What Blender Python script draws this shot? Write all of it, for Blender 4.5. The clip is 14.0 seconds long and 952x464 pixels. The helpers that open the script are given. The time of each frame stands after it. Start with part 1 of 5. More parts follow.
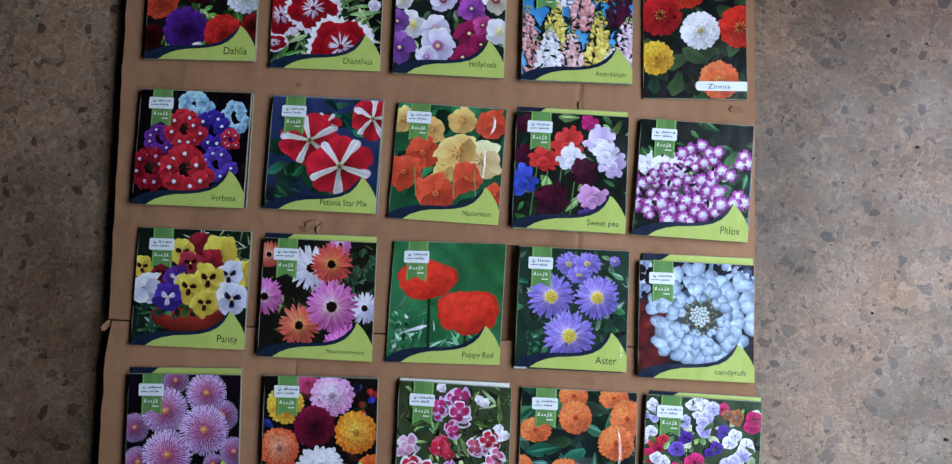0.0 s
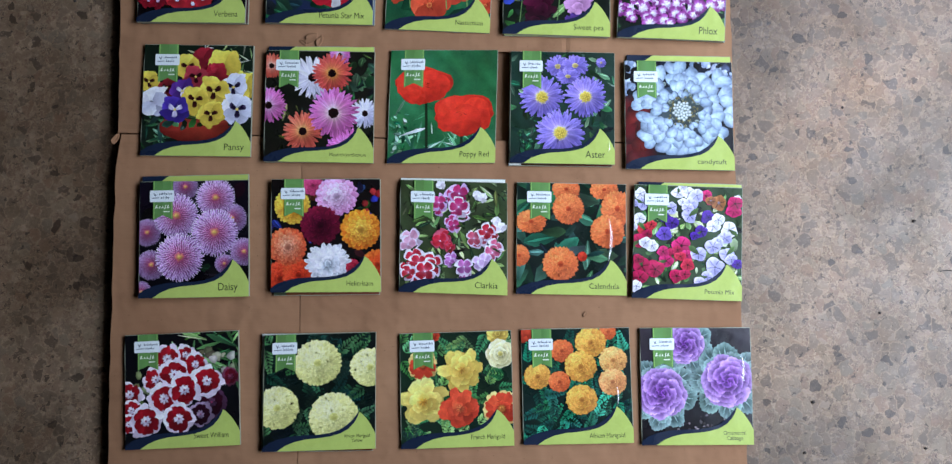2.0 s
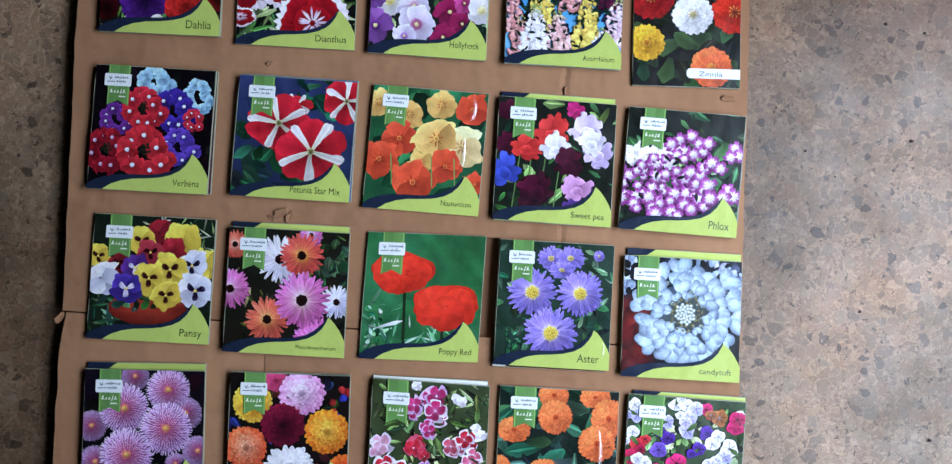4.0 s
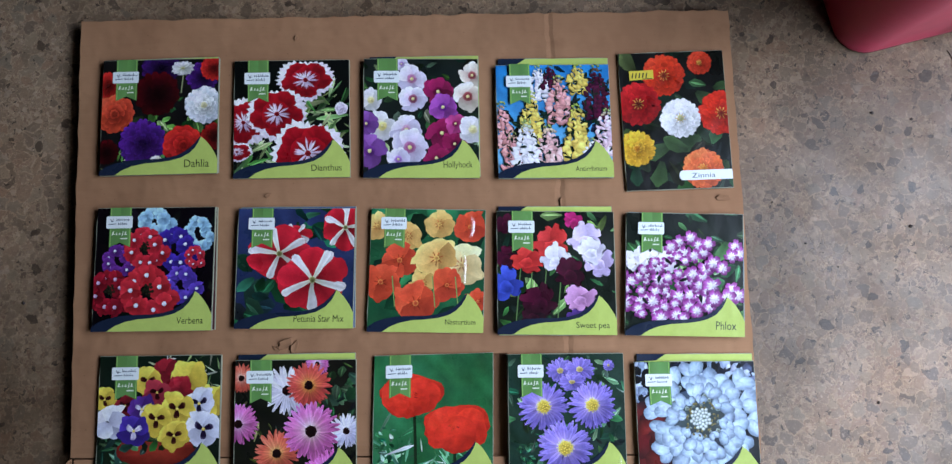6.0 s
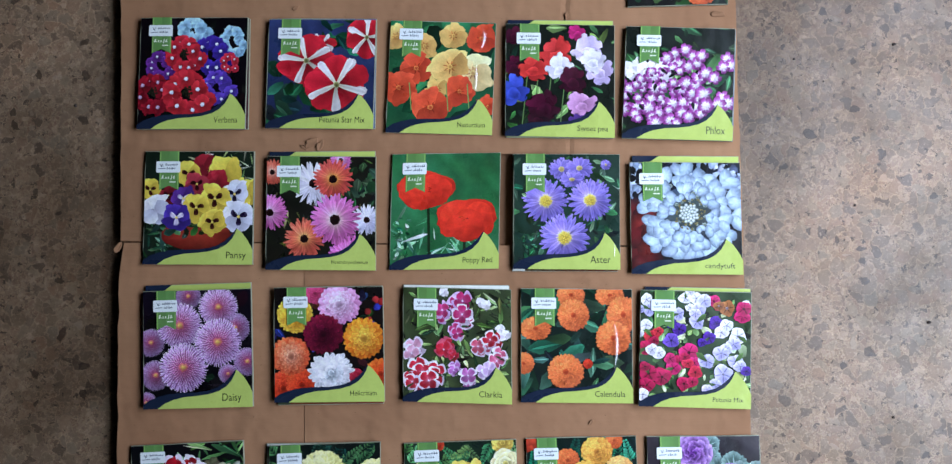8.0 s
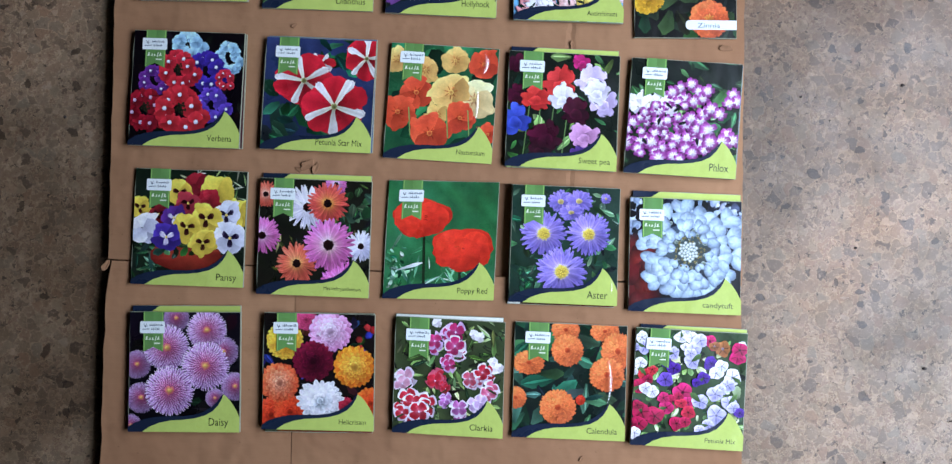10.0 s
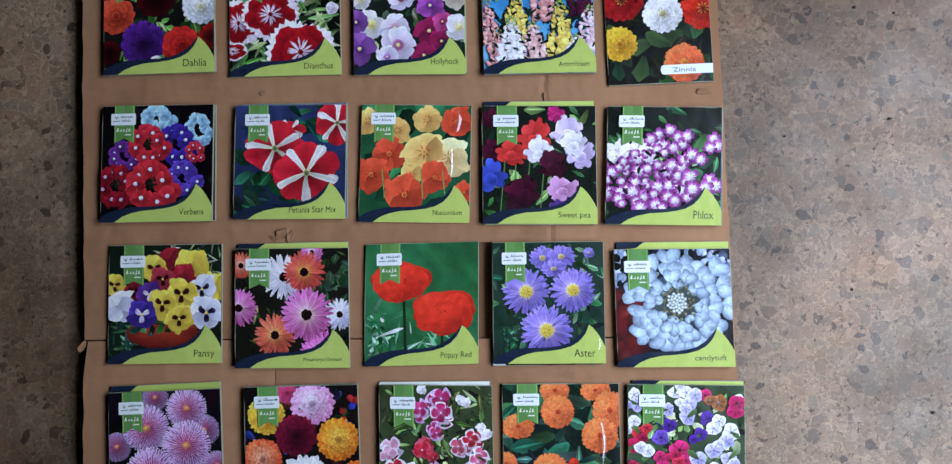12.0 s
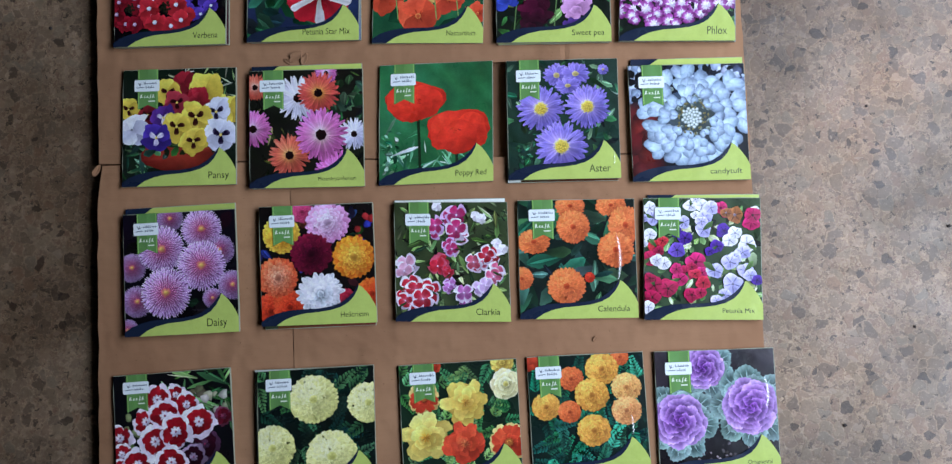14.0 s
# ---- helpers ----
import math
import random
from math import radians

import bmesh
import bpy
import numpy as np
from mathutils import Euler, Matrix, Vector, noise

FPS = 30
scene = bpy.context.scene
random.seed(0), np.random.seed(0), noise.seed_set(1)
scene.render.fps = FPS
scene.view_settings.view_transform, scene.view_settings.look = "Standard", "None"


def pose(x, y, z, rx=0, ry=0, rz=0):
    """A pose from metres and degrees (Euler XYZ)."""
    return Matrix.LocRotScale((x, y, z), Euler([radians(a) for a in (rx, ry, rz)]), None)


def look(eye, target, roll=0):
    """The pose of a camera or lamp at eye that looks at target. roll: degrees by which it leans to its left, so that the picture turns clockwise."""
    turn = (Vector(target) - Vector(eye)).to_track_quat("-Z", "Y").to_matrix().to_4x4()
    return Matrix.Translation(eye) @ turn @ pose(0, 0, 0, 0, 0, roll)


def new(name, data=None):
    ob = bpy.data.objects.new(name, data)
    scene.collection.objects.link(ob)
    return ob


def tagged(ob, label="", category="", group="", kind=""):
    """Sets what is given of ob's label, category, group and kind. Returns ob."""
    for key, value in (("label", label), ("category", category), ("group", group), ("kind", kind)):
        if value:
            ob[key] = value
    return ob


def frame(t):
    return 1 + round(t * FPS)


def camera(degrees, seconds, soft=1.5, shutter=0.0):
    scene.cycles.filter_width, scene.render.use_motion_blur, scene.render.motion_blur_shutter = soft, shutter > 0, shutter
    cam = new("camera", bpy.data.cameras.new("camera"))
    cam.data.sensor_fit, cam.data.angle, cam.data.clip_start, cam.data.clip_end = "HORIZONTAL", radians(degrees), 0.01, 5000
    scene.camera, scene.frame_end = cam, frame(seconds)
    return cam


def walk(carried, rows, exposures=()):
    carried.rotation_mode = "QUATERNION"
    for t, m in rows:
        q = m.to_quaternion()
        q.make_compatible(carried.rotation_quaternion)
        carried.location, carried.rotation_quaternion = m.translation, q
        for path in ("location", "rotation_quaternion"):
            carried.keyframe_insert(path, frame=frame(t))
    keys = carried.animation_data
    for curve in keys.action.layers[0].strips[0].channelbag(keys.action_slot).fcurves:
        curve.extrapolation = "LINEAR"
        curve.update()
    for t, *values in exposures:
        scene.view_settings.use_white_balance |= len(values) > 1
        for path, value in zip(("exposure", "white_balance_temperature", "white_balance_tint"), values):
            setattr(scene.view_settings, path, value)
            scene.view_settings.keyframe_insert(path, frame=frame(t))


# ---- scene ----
cam = camera(60.0, 14.0, soft=1.3)
PATH = [
    (0, 0.0225, -0.0595, 0.7143, 4.864, 1.507, 0.704),
    (0.5, -0.0025, -0.1212, 0.7199, 4.636, -0.485, -2.553),
    (1, -0.0050, -0.1522, 0.7280, 4.989, -0.437, -2.638),
    (1.5, 0.0071, -0.2059, 0.7318, 5.383, -0.592, -1.021),
    (2, 0.0045, -0.2330, 0.7373, 4.731, -0.052, -1.128),
    (2.5, 0.0076, -0.2236, 0.7375, 3.332, 0.544, 1.249),
    (3, 0.0069, -0.1466, 0.7279, 2.733, -0.634, -3.049),
    (3.5, -0.0000, -0.1061, 0.7304, 4.244, 0.346, -1.502),
    (4, 0.0122, -0.0316, 0.6830, 2.107, -0.784, 1.325),
    (4.2, 0.0144, -0.0065, 0.6902, 2.129, 0.227, 0.828),
    (6.3, 0.0189, 0.0003, 0.6826, 7.788, 0.124, -2.676),
    (6.5, 0.0290, -0.0039, 0.6736, 7.557, 0.202, -1.222),
    (7, 0.0458, -0.0354, 0.6789, 4.184, -1.123, -3.647),
    (7.5, 0.0365, -0.1004, 0.7238, 2.506, 0.779, 0.381),
    (7.7, 0.0269, -0.1236, 0.7342, 3.450, 1.553, -1.751),
    (9.8, 0.0166, -0.0983, 0.7398, 2.551, 0.381, 0.322),
    (10, 0.0175, -0.0778, 0.7262, 1.987, 0.668, 0.292),
    (10.5, 0.0362, -0.0119, 0.7031, 3.795, 0.375, 0.204),
    (11, 0.0430, 0.0115, 0.6981, 4.178, 0.842, -0.949),
    (11.5, 0.0412, -0.0150, 0.7186, 3.903, 2.452, -2.360),
    (12, 0.0506, -0.0509, 0.7079, 3.925, 2.093, -2.638),
    (12.5, 0.0450, -0.0498, 0.7125, 4.592, 0.961, -2.578),
    (13, 0.0457, -0.0757, 0.7052, 4.135, 2.157, -2.640),
    (13.5, 0.0466, -0.1459, 0.6900, 3.734, 2.009, -3.201),
    (14, 0.0304, -0.2074, 0.6967, 4.364, 2.143, -3.048),
]
walk(cam, [(t, pose(x, y, z, rx, ry, rz)) for t, x, y, z, rx, ry, rz in PATH],
     exposures=((0, -0.21), (0.5, 0.05), (1, 0.15), (1.5, 0.15), (2, 0.03), (2.5, 0.02), (3, 0.06), (3.5, 0.15), (4, 0.2), (6.5, -0.1), (7, -0.14), (7.5, 0.0), (10, 0.2), (10.5, 0.2), (11, -0.03), (11.5, -0.11), (12, -0.07), (12.5, 0.05), (13, 0.05), (13.5, 0.03), (14, -0.08)))

# ---- light: daylight from the east, by an area lamp at an added doorway ----
world = bpy.data.worlds.new("sky")
world.use_nodes = True
scene.world = world
_nt = world.node_tree
_sky = _nt.nodes.new("ShaderNodeTexSky")
_sky.sky_type, _sky.sun_disc = "NISHITA", False
_sky.sun_elevation, _sky.sun_rotation = radians(40), radians(100)
_nt.links.new(_sky.outputs[0], _nt.nodes["Background"].inputs[0])
_nt.nodes["Background"].inputs[1].default_value = 0.1

# stand-in lamp just inside the unseen doorway, tipped down and narrowed for falloff
daylight_lamp = bpy.data.lights.new("daylight_stand_in", "AREA")
daylight_lamp.shape, daylight_lamp.size, daylight_lamp.size_y = "RECTANGLE", 1.2, 0.5
daylight_lamp.spread = radians(130)
daylight_lamp.energy, daylight_lamp.color = 13.0, (0.635, 0.775, 1.0)
lamp = new("daylight_stand_in", daylight_lamp)
lamp.matrix_world = look((0.8, -0.06, 0.77), (0.28, -0.06, 0.0))


# ---- materials ----
def lin(c):
    """Linear colour from 0..255 values."""
    out = []
    for v in c:
        v = v / 255.0
        out.append(v / 12.92 if v <= 0.04045 else ((v + 0.055) / 1.055) ** 2.4)
    return out


class Nodes:
    """A short way to write a node material."""

    def __init__(self, name, rough=0.5, spec=0.5, coat=0.0):
        self.mat = bpy.data.materials.new(name)
        self.mat.use_nodes = True
        self.t = self.mat.node_tree
        self.b = self.t.nodes["Principled BSDF"]
        self.b.inputs["Roughness"].default_value = rough
        self.b.inputs["Specular IOR Level"].default_value = spec
        self.b.inputs["Coat Weight"].default_value = coat

    def add(self, kind, **values):
        n = self.t.nodes.new("ShaderNode" + kind)
        for k, v in values.items():
            n.inputs[k.replace("_", " ")].default_value = v
        return n

    def link(self, a, b):
        self.t.links.new(a, b)

    def coords(self, scale=(1, 1, 1)):
        c, m = self.add("TexCoord"), self.add("Mapping")
        m.inputs["Scale"].default_value = scale
        self.link(c.outputs["Object"], m.inputs["Vector"])
        return m.outputs[0]

    def noise(self, scale, detail=4.0, rough=0.55, vec=None):
        n = self.add("TexNoise", Scale=scale, Detail=detail, Roughness=rough)
        self.link(vec or self.coords(), n.inputs["Vector"])
        return n.outputs[0]

    def ramp(self, fac, stops, interp="LINEAR"):
        r = self.t.nodes.new("ShaderNodeValToRGB")
        r.color_ramp.interpolation = interp
        el = r.color_ramp.elements
        while len(el) < len(stops):
            el.new(0.5)
        for e, (p, c) in zip(el, stops):
            e.position = p
            e.color = (*c, 1) if len(c) == 3 else c
        self.link(fac, r.inputs[0])
        return r.outputs[0]

    def mix(self, fac, a, b, mode="MIX"):
        m = self.t.nodes.new("ShaderNodeMix")
        m.data_type, m.blend_type = "RGBA", mode
        for sock, v in ((m.inputs[0], fac), (m.inputs[6], a), (m.inputs[7], b)):
            if isinstance(v, (int, float)):
                sock.default_value = v
            elif isinstance(v, (tuple, list)):
                sock.default_value = (*v[:3], 1)
            else:
                self.link(v, sock)
        return m.outputs[2]

    def math(self, op, a, b=0.0):
        m = self.t.nodes.new("ShaderNodeMath")
        m.operation = op
        for sock, v in zip(m.inputs, (a, b)):
            if isinstance(v, (int, float)):
                sock.default_value = v
            else:
                self.link(v, sock)
        return m.outputs[0]

    def bump(self, height, dist, strength=1.0, normal=None):
        b = self.add("Bump", Strength=strength, Distance=dist)
        self.link(height, b.inputs["Height"])
        if normal is not None:
            self.link(normal, b.inputs["Normal"])
        return b.outputs[0]

    def done(self, color=None, rough=None, normal=None):
        for v, k in ((color, "Base Color"), (rough, "Roughness"), (normal, "Normal")):
            if v is None:
                continue
            if isinstance(v, (tuple, list)):
                self.b.inputs[k].default_value = (*v[:3], 1)
            else:
                self.link(v, self.b.inputs[k])
        return self.mat


def terrazzo():
    m = Nodes("terrazzo", 0.45, 0.38)
    vec = m.coords()

    def warped(scale, amount):
        warp = m.add("TexNoise", Scale=scale, Detail=3.0)
        m.link(vec, warp.inputs["Vector"])
        w = m.t.nodes.new("ShaderNodeMixRGB")
        w.blend_type = "LINEAR_LIGHT"
        w.inputs[0].default_value = amount
        m.link(vec, w.inputs[1])
        m.link(warp.outputs[1], w.inputs[2])
        return w.outputs[0]

    wa, wb = warped(95.0, 0.0075), warped(240.0, 0.006)

    def cells(scale, v):
        a = m.add("TexVoronoi", Scale=scale, Randomness=1.0)
        a.voronoi_dimensions = "2D"
        e = m.add("TexVoronoi", Scale=scale, Randomness=1.0)
        e.voronoi_dimensions, e.feature = "2D", "DISTANCE_TO_EDGE"
        m.link(v, a.inputs["Vector"])
        m.link(v, e.inputs["Vector"])
        sep = m.add("SeparateColor")
        m.link(a.outputs["Color"], sep.inputs[0])
        return sep.outputs[0], sep.outputs[1], e.outputs["Distance"], a.outputs["Distance"]

    big, big2, edge, _ = cells(104.0, wa)
    sml, sml2, edge2, _ = cells(250.0, wb)
    # pale cement matrix, crumbled with small chips
    cement = m.ramp(m.noise(150.0, 6.0, 0.7, vec), [(0.3, lin((140, 118, 96))), (0.7, lin((206, 181, 152)))])
    fine = m.ramp(sml, [(0.0, lin((84, 69, 60))), (0.06, lin((122, 101, 87))), (0.4, lin((156, 134, 116))), (0.7, lin((142, 114, 97))), (1.0, lin((180, 157, 138)))])
    fine = m.mix(m.ramp(edge2, [(0.02, (0.9,) * 3), (0.16, (0,) * 3)]), fine, cement)
    # large chips: grey, beige and pinkish stone, each with its own grain
    chip = m.ramp(big, [(0.0, lin((92, 77, 66))), (0.1, lin((128, 110, 94))), (0.3, lin((152, 131, 110))), (0.48, lin((162, 130, 108))), (0.62, lin((142, 129, 114))), (0.8, lin((168, 147, 124))), (0.92, lin((122, 105, 91))), (1.0, lin((176, 147, 123)))])
    chip = m.mix(m.ramp(m.noise(360.0, 4.0, 0.65, vec), [(0.35, (0,) * 3), (0.75, (0.45,) * 3)]), chip, lin((118, 99, 86)))
    is_chip = m.math("GREATER_THAN", big2, 0.5)
    inner = m.ramp(edge, [(0.03, (0,) * 3), (0.09, (1,) * 3)])
    worn = m.ramp(m.noise(16.0, 4.0, 0.6, vec), [(0.35, (0.75,) * 3), (0.65, (1,) * 3)])
    col = m.mix(m.math("MULTIPLY", m.math("MULTIPLY", is_chip, inner), worn), fine, chip)
    # pale cement veins round the chips, where feet have kept them clean
    vein = m.math("MULTIPLY", m.ramp(edge, [(0.0, (1,) * 3), (0.1, (0,) * 3)]), m.ramp(m.noise(70.0, 6.0, 0.7, vec), [(0.42, (0,) * 3), (0.7, (0.5,) * 3)]))
    col = m.mix(vein, col, lin((212, 188, 160)))
    # pale crumbs and dark grains of the matrix
    col = m.mix(m.ramp(m.noise(300.0, 5.0, 0.75, vec), [(0.55, (0,) * 3), (0.68, (0.6,) * 3)]), col, lin((204, 183, 164)))
    col = m.mix(m.ramp(m.noise(210.0, 5.0, 0.75, wa), [(0.33, (0.6,) * 3), (0.43, (0,) * 3)]), col, lin((96, 79, 68)))

    # dark chips and pits of two sizes
    def specks(scale, cut, size, v, depth):
        a, b, _, d = cells(scale, v)
        r = m.math("MULTIPLY", m.math("MAXIMUM", m.math("SUBTRACT", a, cut), 0.0), size)
        return m.math("MULTIPLY", m.math("LESS_THAN", d, r), depth)

    pit = m.math("MAXIMUM", specks(46.0, 0.66, 0.62, wa, 0.75), specks(130.0, 0.66, 0.55, wb, 0.75))
    col = m.mix(pit, col, lin((60, 47, 39)))
    col = m.mix(m.math("MULTIPLY", specks(48.0, 0.8, 0.9, wa, 0.6), 1.0), col, lin((176, 157, 141)))
    # broad stains: reddish, and grey with dirt
    col = m.mix(m.ramp(m.noise(4.2, 5.0, 0.62, vec), [(0.48, (0,) * 3), (0.7, (0.55,) * 3)]), col, m.mix(1.0, col, lin((240, 206, 178)), "MULTIPLY"))
    col = m.mix(m.ramp(m.noise(9.0, 5.0, 0.65, vec), [(0.36, (0.55,) * 3), (0.58, (0,) * 3)]), col, m.mix(1.0, col, lin((196, 194, 192)), "MULTIPLY"))
    # ground-in brown dirt in large uneven patches
    col = m.mix(m.ramp(m.noise(2.1, 6.0, 0.68, vec), [(0.42, (0.85,) * 3), (0.6, (0,) * 3)]), col, m.mix(1.0, col, lin((168, 156, 144)), "MULTIPLY"))
    col = m.mix(1.0, col, (0.9, 0.875, 0.8), "MULTIPLY")
    rough = m.ramp(m.noise(24.0, 5.0, 0.6, vec), [(0.3, (0.37,) * 3), (0.7, (0.57,) * 3)])
    nrm = m.bump(m.math("SUBTRACT", m.math("MULTIPLY", inner, 0.25), pit), 0.0004, 0.6)
    nrm = m.bump(m.noise(7.0, 2.0, 0.5, vec), 0.004, 0.35, nrm)
    return m.done(col, rough, nrm)


def cardboard(name, tone=1.0, seed=0.0, crack=False):
    m = Nodes(name, 0.82, 0.25)
    c, mp = m.add("TexCoord"), m.add("Mapping")
    mp.inputs["Location"].default_value = (seed, seed * 0.7, 0)
    m.link(c.outputs["Object"], mp.inputs["Vector"])
    vec = mp.outputs[0]
    col = m.ramp(m.noise(7.0, 6.0, 0.6, vec), [(0.3, [v * tone for v in lin((146, 104, 75))]), (0.7, [v * tone for v in lin((168, 125, 92))])])
    fib = m.add("Mapping")
    fib.inputs["Scale"].default_value = (40, 900, 40)
    m.link(vec, fib.inputs["Vector"])
    fibre = m.noise(1.0, 3.0, 0.6, fib.outputs[0])
    col = m.mix(m.ramp(fibre, [(0.35, (0.1,) * 3), (0.65, (0,) * 3)]), col, lin((126, 90, 62)))
    smudge = m.noise(22.0, 5.0, 0.65, vec)
    col = m.mix(m.ramp(smudge, [(0.58, (0,) * 3), (0.75, (0.4,) * 3)]), col, lin((120, 84, 58)))
    spk = m.noise(420.0, 2.0, 0.5, vec)
    col = m.mix(m.ramp(spk, [(0.7, (0,) * 3), (0.78, (0.6,) * 3)]), col, lin((96, 68, 46)))
    # the flutes telegraph faintly through the liner, and the sheet is a little dented
    wv = m.add("TexWave", Scale=24.0, Distortion=1.5, Detail=2.0)
    wv.bands_direction = "X"
    m.link(vec, wv.inputs["Vector"])
    n1 = m.bump(wv.outputs["Fac"], 0.0001, 0.35)
    n2 = m.bump(m.noise(17.0, 3.0, 0.55, vec), 0.007, 0.8, n1)
    sx = m.add("SeparateXYZ")
    m.link(c.outputs["Object"], sx.inputs[0])
    # scored folds: one across, two short ones down
    across = m.math("ABSOLUTE", m.math("ADD", m.math("ADD", sx.outputs[1], 0.0898), m.math("MULTIPLY", sx.outputs[0], 0.038)))
    down = m.math("ABSOLUTE", m.math("SUBTRACT", m.math("ADD", sx.outputs[0], m.math("MULTIPLY", m.noise(26.0, 4.0, 0.6, vec), 0.012)), 0.0965))
    fold_n = m.ramp(across, [(0.0, (0,) * 3), (0.011, (1,) * 3)], "EASE")
    if crack:
        fold_n = m.math("MINIMUM", fold_n, m.ramp(down, [(0.0, (0.6,) * 3), (0.0022, (1,) * 3)], "EASE"))
    n2 = m.bump(fold_n, 0.0022, 0.9, n2)
    n3 = m.bump(m.noise(300.0, 2.0, 0.5, vec), 0.00015, 0.5, n2)
    return m.done(col, None, n3)


def printed(name, rough=0.3, crinkle=1.0, photo=True):
    """Glossy printed film: the ink is a colour attribute of the mesh."""
    m = Nodes(name, rough, 0.2)
    at = m.add("Attribute")
    at.attribute_name = "ink"
    oi = m.add("ObjectInfo")
    tc, ad = m.add("TexCoord"), m.add("VectorMath")
    m.link(tc.outputs["Object"], ad.inputs[0])
    m.link(oi.outputs["Random"], ad.inputs[1])
    vec = ad.outputs[0]
    lows = (0.8, 0.78) if photo else (0.94, 0.92)
    grain = m.ramp(m.noise(520.0, 5.0, 0.72, vec), [(0.3, (lows[0],) * 3), (0.7, (1.0,) * 3)])
    cloud = m.ramp(m.noise(120.0, 4.0, 0.6, vec), [(0.3, (lows[1],) * 3), (0.7, (1.0,) * 3)])
    col = m.mix(1.0, at.outputs["Color"], m.mix(1.0, grain, cloud, "MULTIPLY"), "MULTIPLY")
    col = m.mix(1.0, col, (1.22, 1.22, 1.22) if photo else (1.06, 1.06, 1.06), "MULTIPLY")
    n1 = m.bump(m.noise(26.0, 2.0, 0.5, vec), 0.0035 * crinkle, 0.55)
    n2 = m.bump(m.noise(110.0, 2.0, 0.5, vec), 0.0004, 0.5, n1)
    r = m.ramp(m.noise(40.0, 3.0, 0.5, vec), [(0.3, (rough - 0.06,) * 3), (0.7, (rough + 0.1,) * 3)])
    return m.done(col, r, n2)


def plain(name, rgb, rough=0.5, var=0.12, scale=60.0, spec=0.5, bump=0.0):
    m = Nodes(name, rough, spec)
    c = lin(rgb)
    col = m.ramp(m.noise(scale, 4.0), [(0.3, [v * (1 - var) for v in c]), (0.7, [min(1, v * (1 + var)) for v in c])])
    n = m.bump(m.noise(scale * 3, 3.0), bump, 0.5) if bump else None
    return m.done(col, None, n)


M_FLOOR = terrazzo()
M_BOARD = cardboard("cardboard_liner", crack=True)
M_BOARD3 = cardboard("cardboard_liner_flap", 1.0, 7.7)
M_BOARD2 = cardboard("cardboard_liner_lower", 1.02, 3.1)
M_BOARD_EDGE = cardboard("cardboard_torn_edge", 0.8, 5.3)
M_PRINT = printed("printed_film")
M_PRINT_FLAT = printed("printed_film_plain", photo=False)
M_FOIL = plain("packet_film_edge", (150, 154, 134), 0.35, 0.06)


def clear_film():
    m = Nodes("clear_film")
    out = m.t.nodes["Material Output"]
    a, g, x = m.add("BsdfTransparent"), m.add("BsdfGlossy", Roughness=0.24), m.add("MixShader", Fac=0.11)
    nz = m.bump(m.noise(300.0, 3.0), 0.0004, 0.6)
    m.link(nz, g.inputs["Normal"])
    m.link(a.outputs[0], x.inputs[1])
    m.link(g.outputs[0], x.inputs[2])
    m.link(x.outputs[0], out.inputs["Surface"])
    return m.mat


M_FILM = clear_film()
M_STICKER = plain("sticker_paper", (232, 238, 240), 0.4, 0.03)
M_TEXT = plain("dark_green_ink", (36, 42, 20), 0.4, 0.05)
M_PEN = plain("blue_grey_ink", (72, 88, 104), 0.4, 0.05)
M_WHITE_INK = plain("white_ink", (226, 234, 214), 0.35, 0.03)
# unseen walls and ceiling, kept dark grey to limit bounced fill
M_WALL = plain("dark_grey_plaster", (70, 70, 70), 0.9, 0.08, 4.0, 0.2, 0.001)
M_CEIL = plain("ceiling_plaster", (70, 70, 70), 0.9, 0.06, 4.0, 0.2, 0.001)
M_PINK = plain("pink_plastic", (206, 60, 90), 0.36, 0.08, 30.0, 0.5, 0.0003)
M_GRIT = plain("dark_dirt", (52, 42, 36), 0.8, 0.2, 400.0)
M_INSOLE = plain("grey_label", (176, 172, 170), 0.7, 0.08)


# ---- mesh helpers ----
def finish(ob, bm, material, smooth=False):
    bm.normal_update()
    bm.to_mesh(ob.data)
    bm.free()
    for mt in material if isinstance(material, (list, tuple)) else [material]:
        ob.data.materials.append(mt)
    if smooth:
        for p in ob.data.polygons:
            p.use_smooth = True
    return ob


def part(name, bm, material, parent=None, label="", smooth=False):
    ob = finish(new(name, bpy.data.meshes.new(name)), bm, material, smooth)
    if parent is not None:
        ob.parent = parent
    return tagged(ob, label) if label else ob


def box(x0, y0, z0, x1, y1, z1, bevel=0.0):
    bm = bmesh.new()
    bmesh.ops.create_cube(bm, size=1.0)
    for v in bm.verts:
        v.co = ((x0 + x1) / 2 + v.co.x * (x1 - x0), (y0 + y1) / 2 + v.co.y * (y1 - y0), (z0 + z1) / 2 + v.co.z * (z1 - z0))
    if bevel:
        bmesh.ops.bevel(bm, geom=bm.edges[:], offset=bevel, segments=2, affect="EDGES")
    return bm


def slab(outline, z0, z1, bevel=0.0):
    """An upright prism over an outline of (x, y), counter-clockwise."""
    bm = bmesh.new()
    low = [bm.verts.new((x, y, z0)) for x, y in outline]
    top = [bm.verts.new((x, y, z1)) for x, y in outline]
    n = len(outline)
    face = bm.faces.new(top)
    bm.faces.new(low[::-1])
    for i in range(n):
        bm.faces.new((low[i], low[(i + 1) % n], top[(i + 1) % n], top[i]))
    if bevel:
        bmesh.ops.bevel(bm, geom=list(face.edges), offset=bevel, segments=2, affect="EDGES")
    return bm


# ---- the room: unseen, its layout added; dark surfaces hold back bounced light ----
def structure(name, bm, material, label):
    return tagged(part(name, bm, material), label, name.split("_")[0], kind="structure")


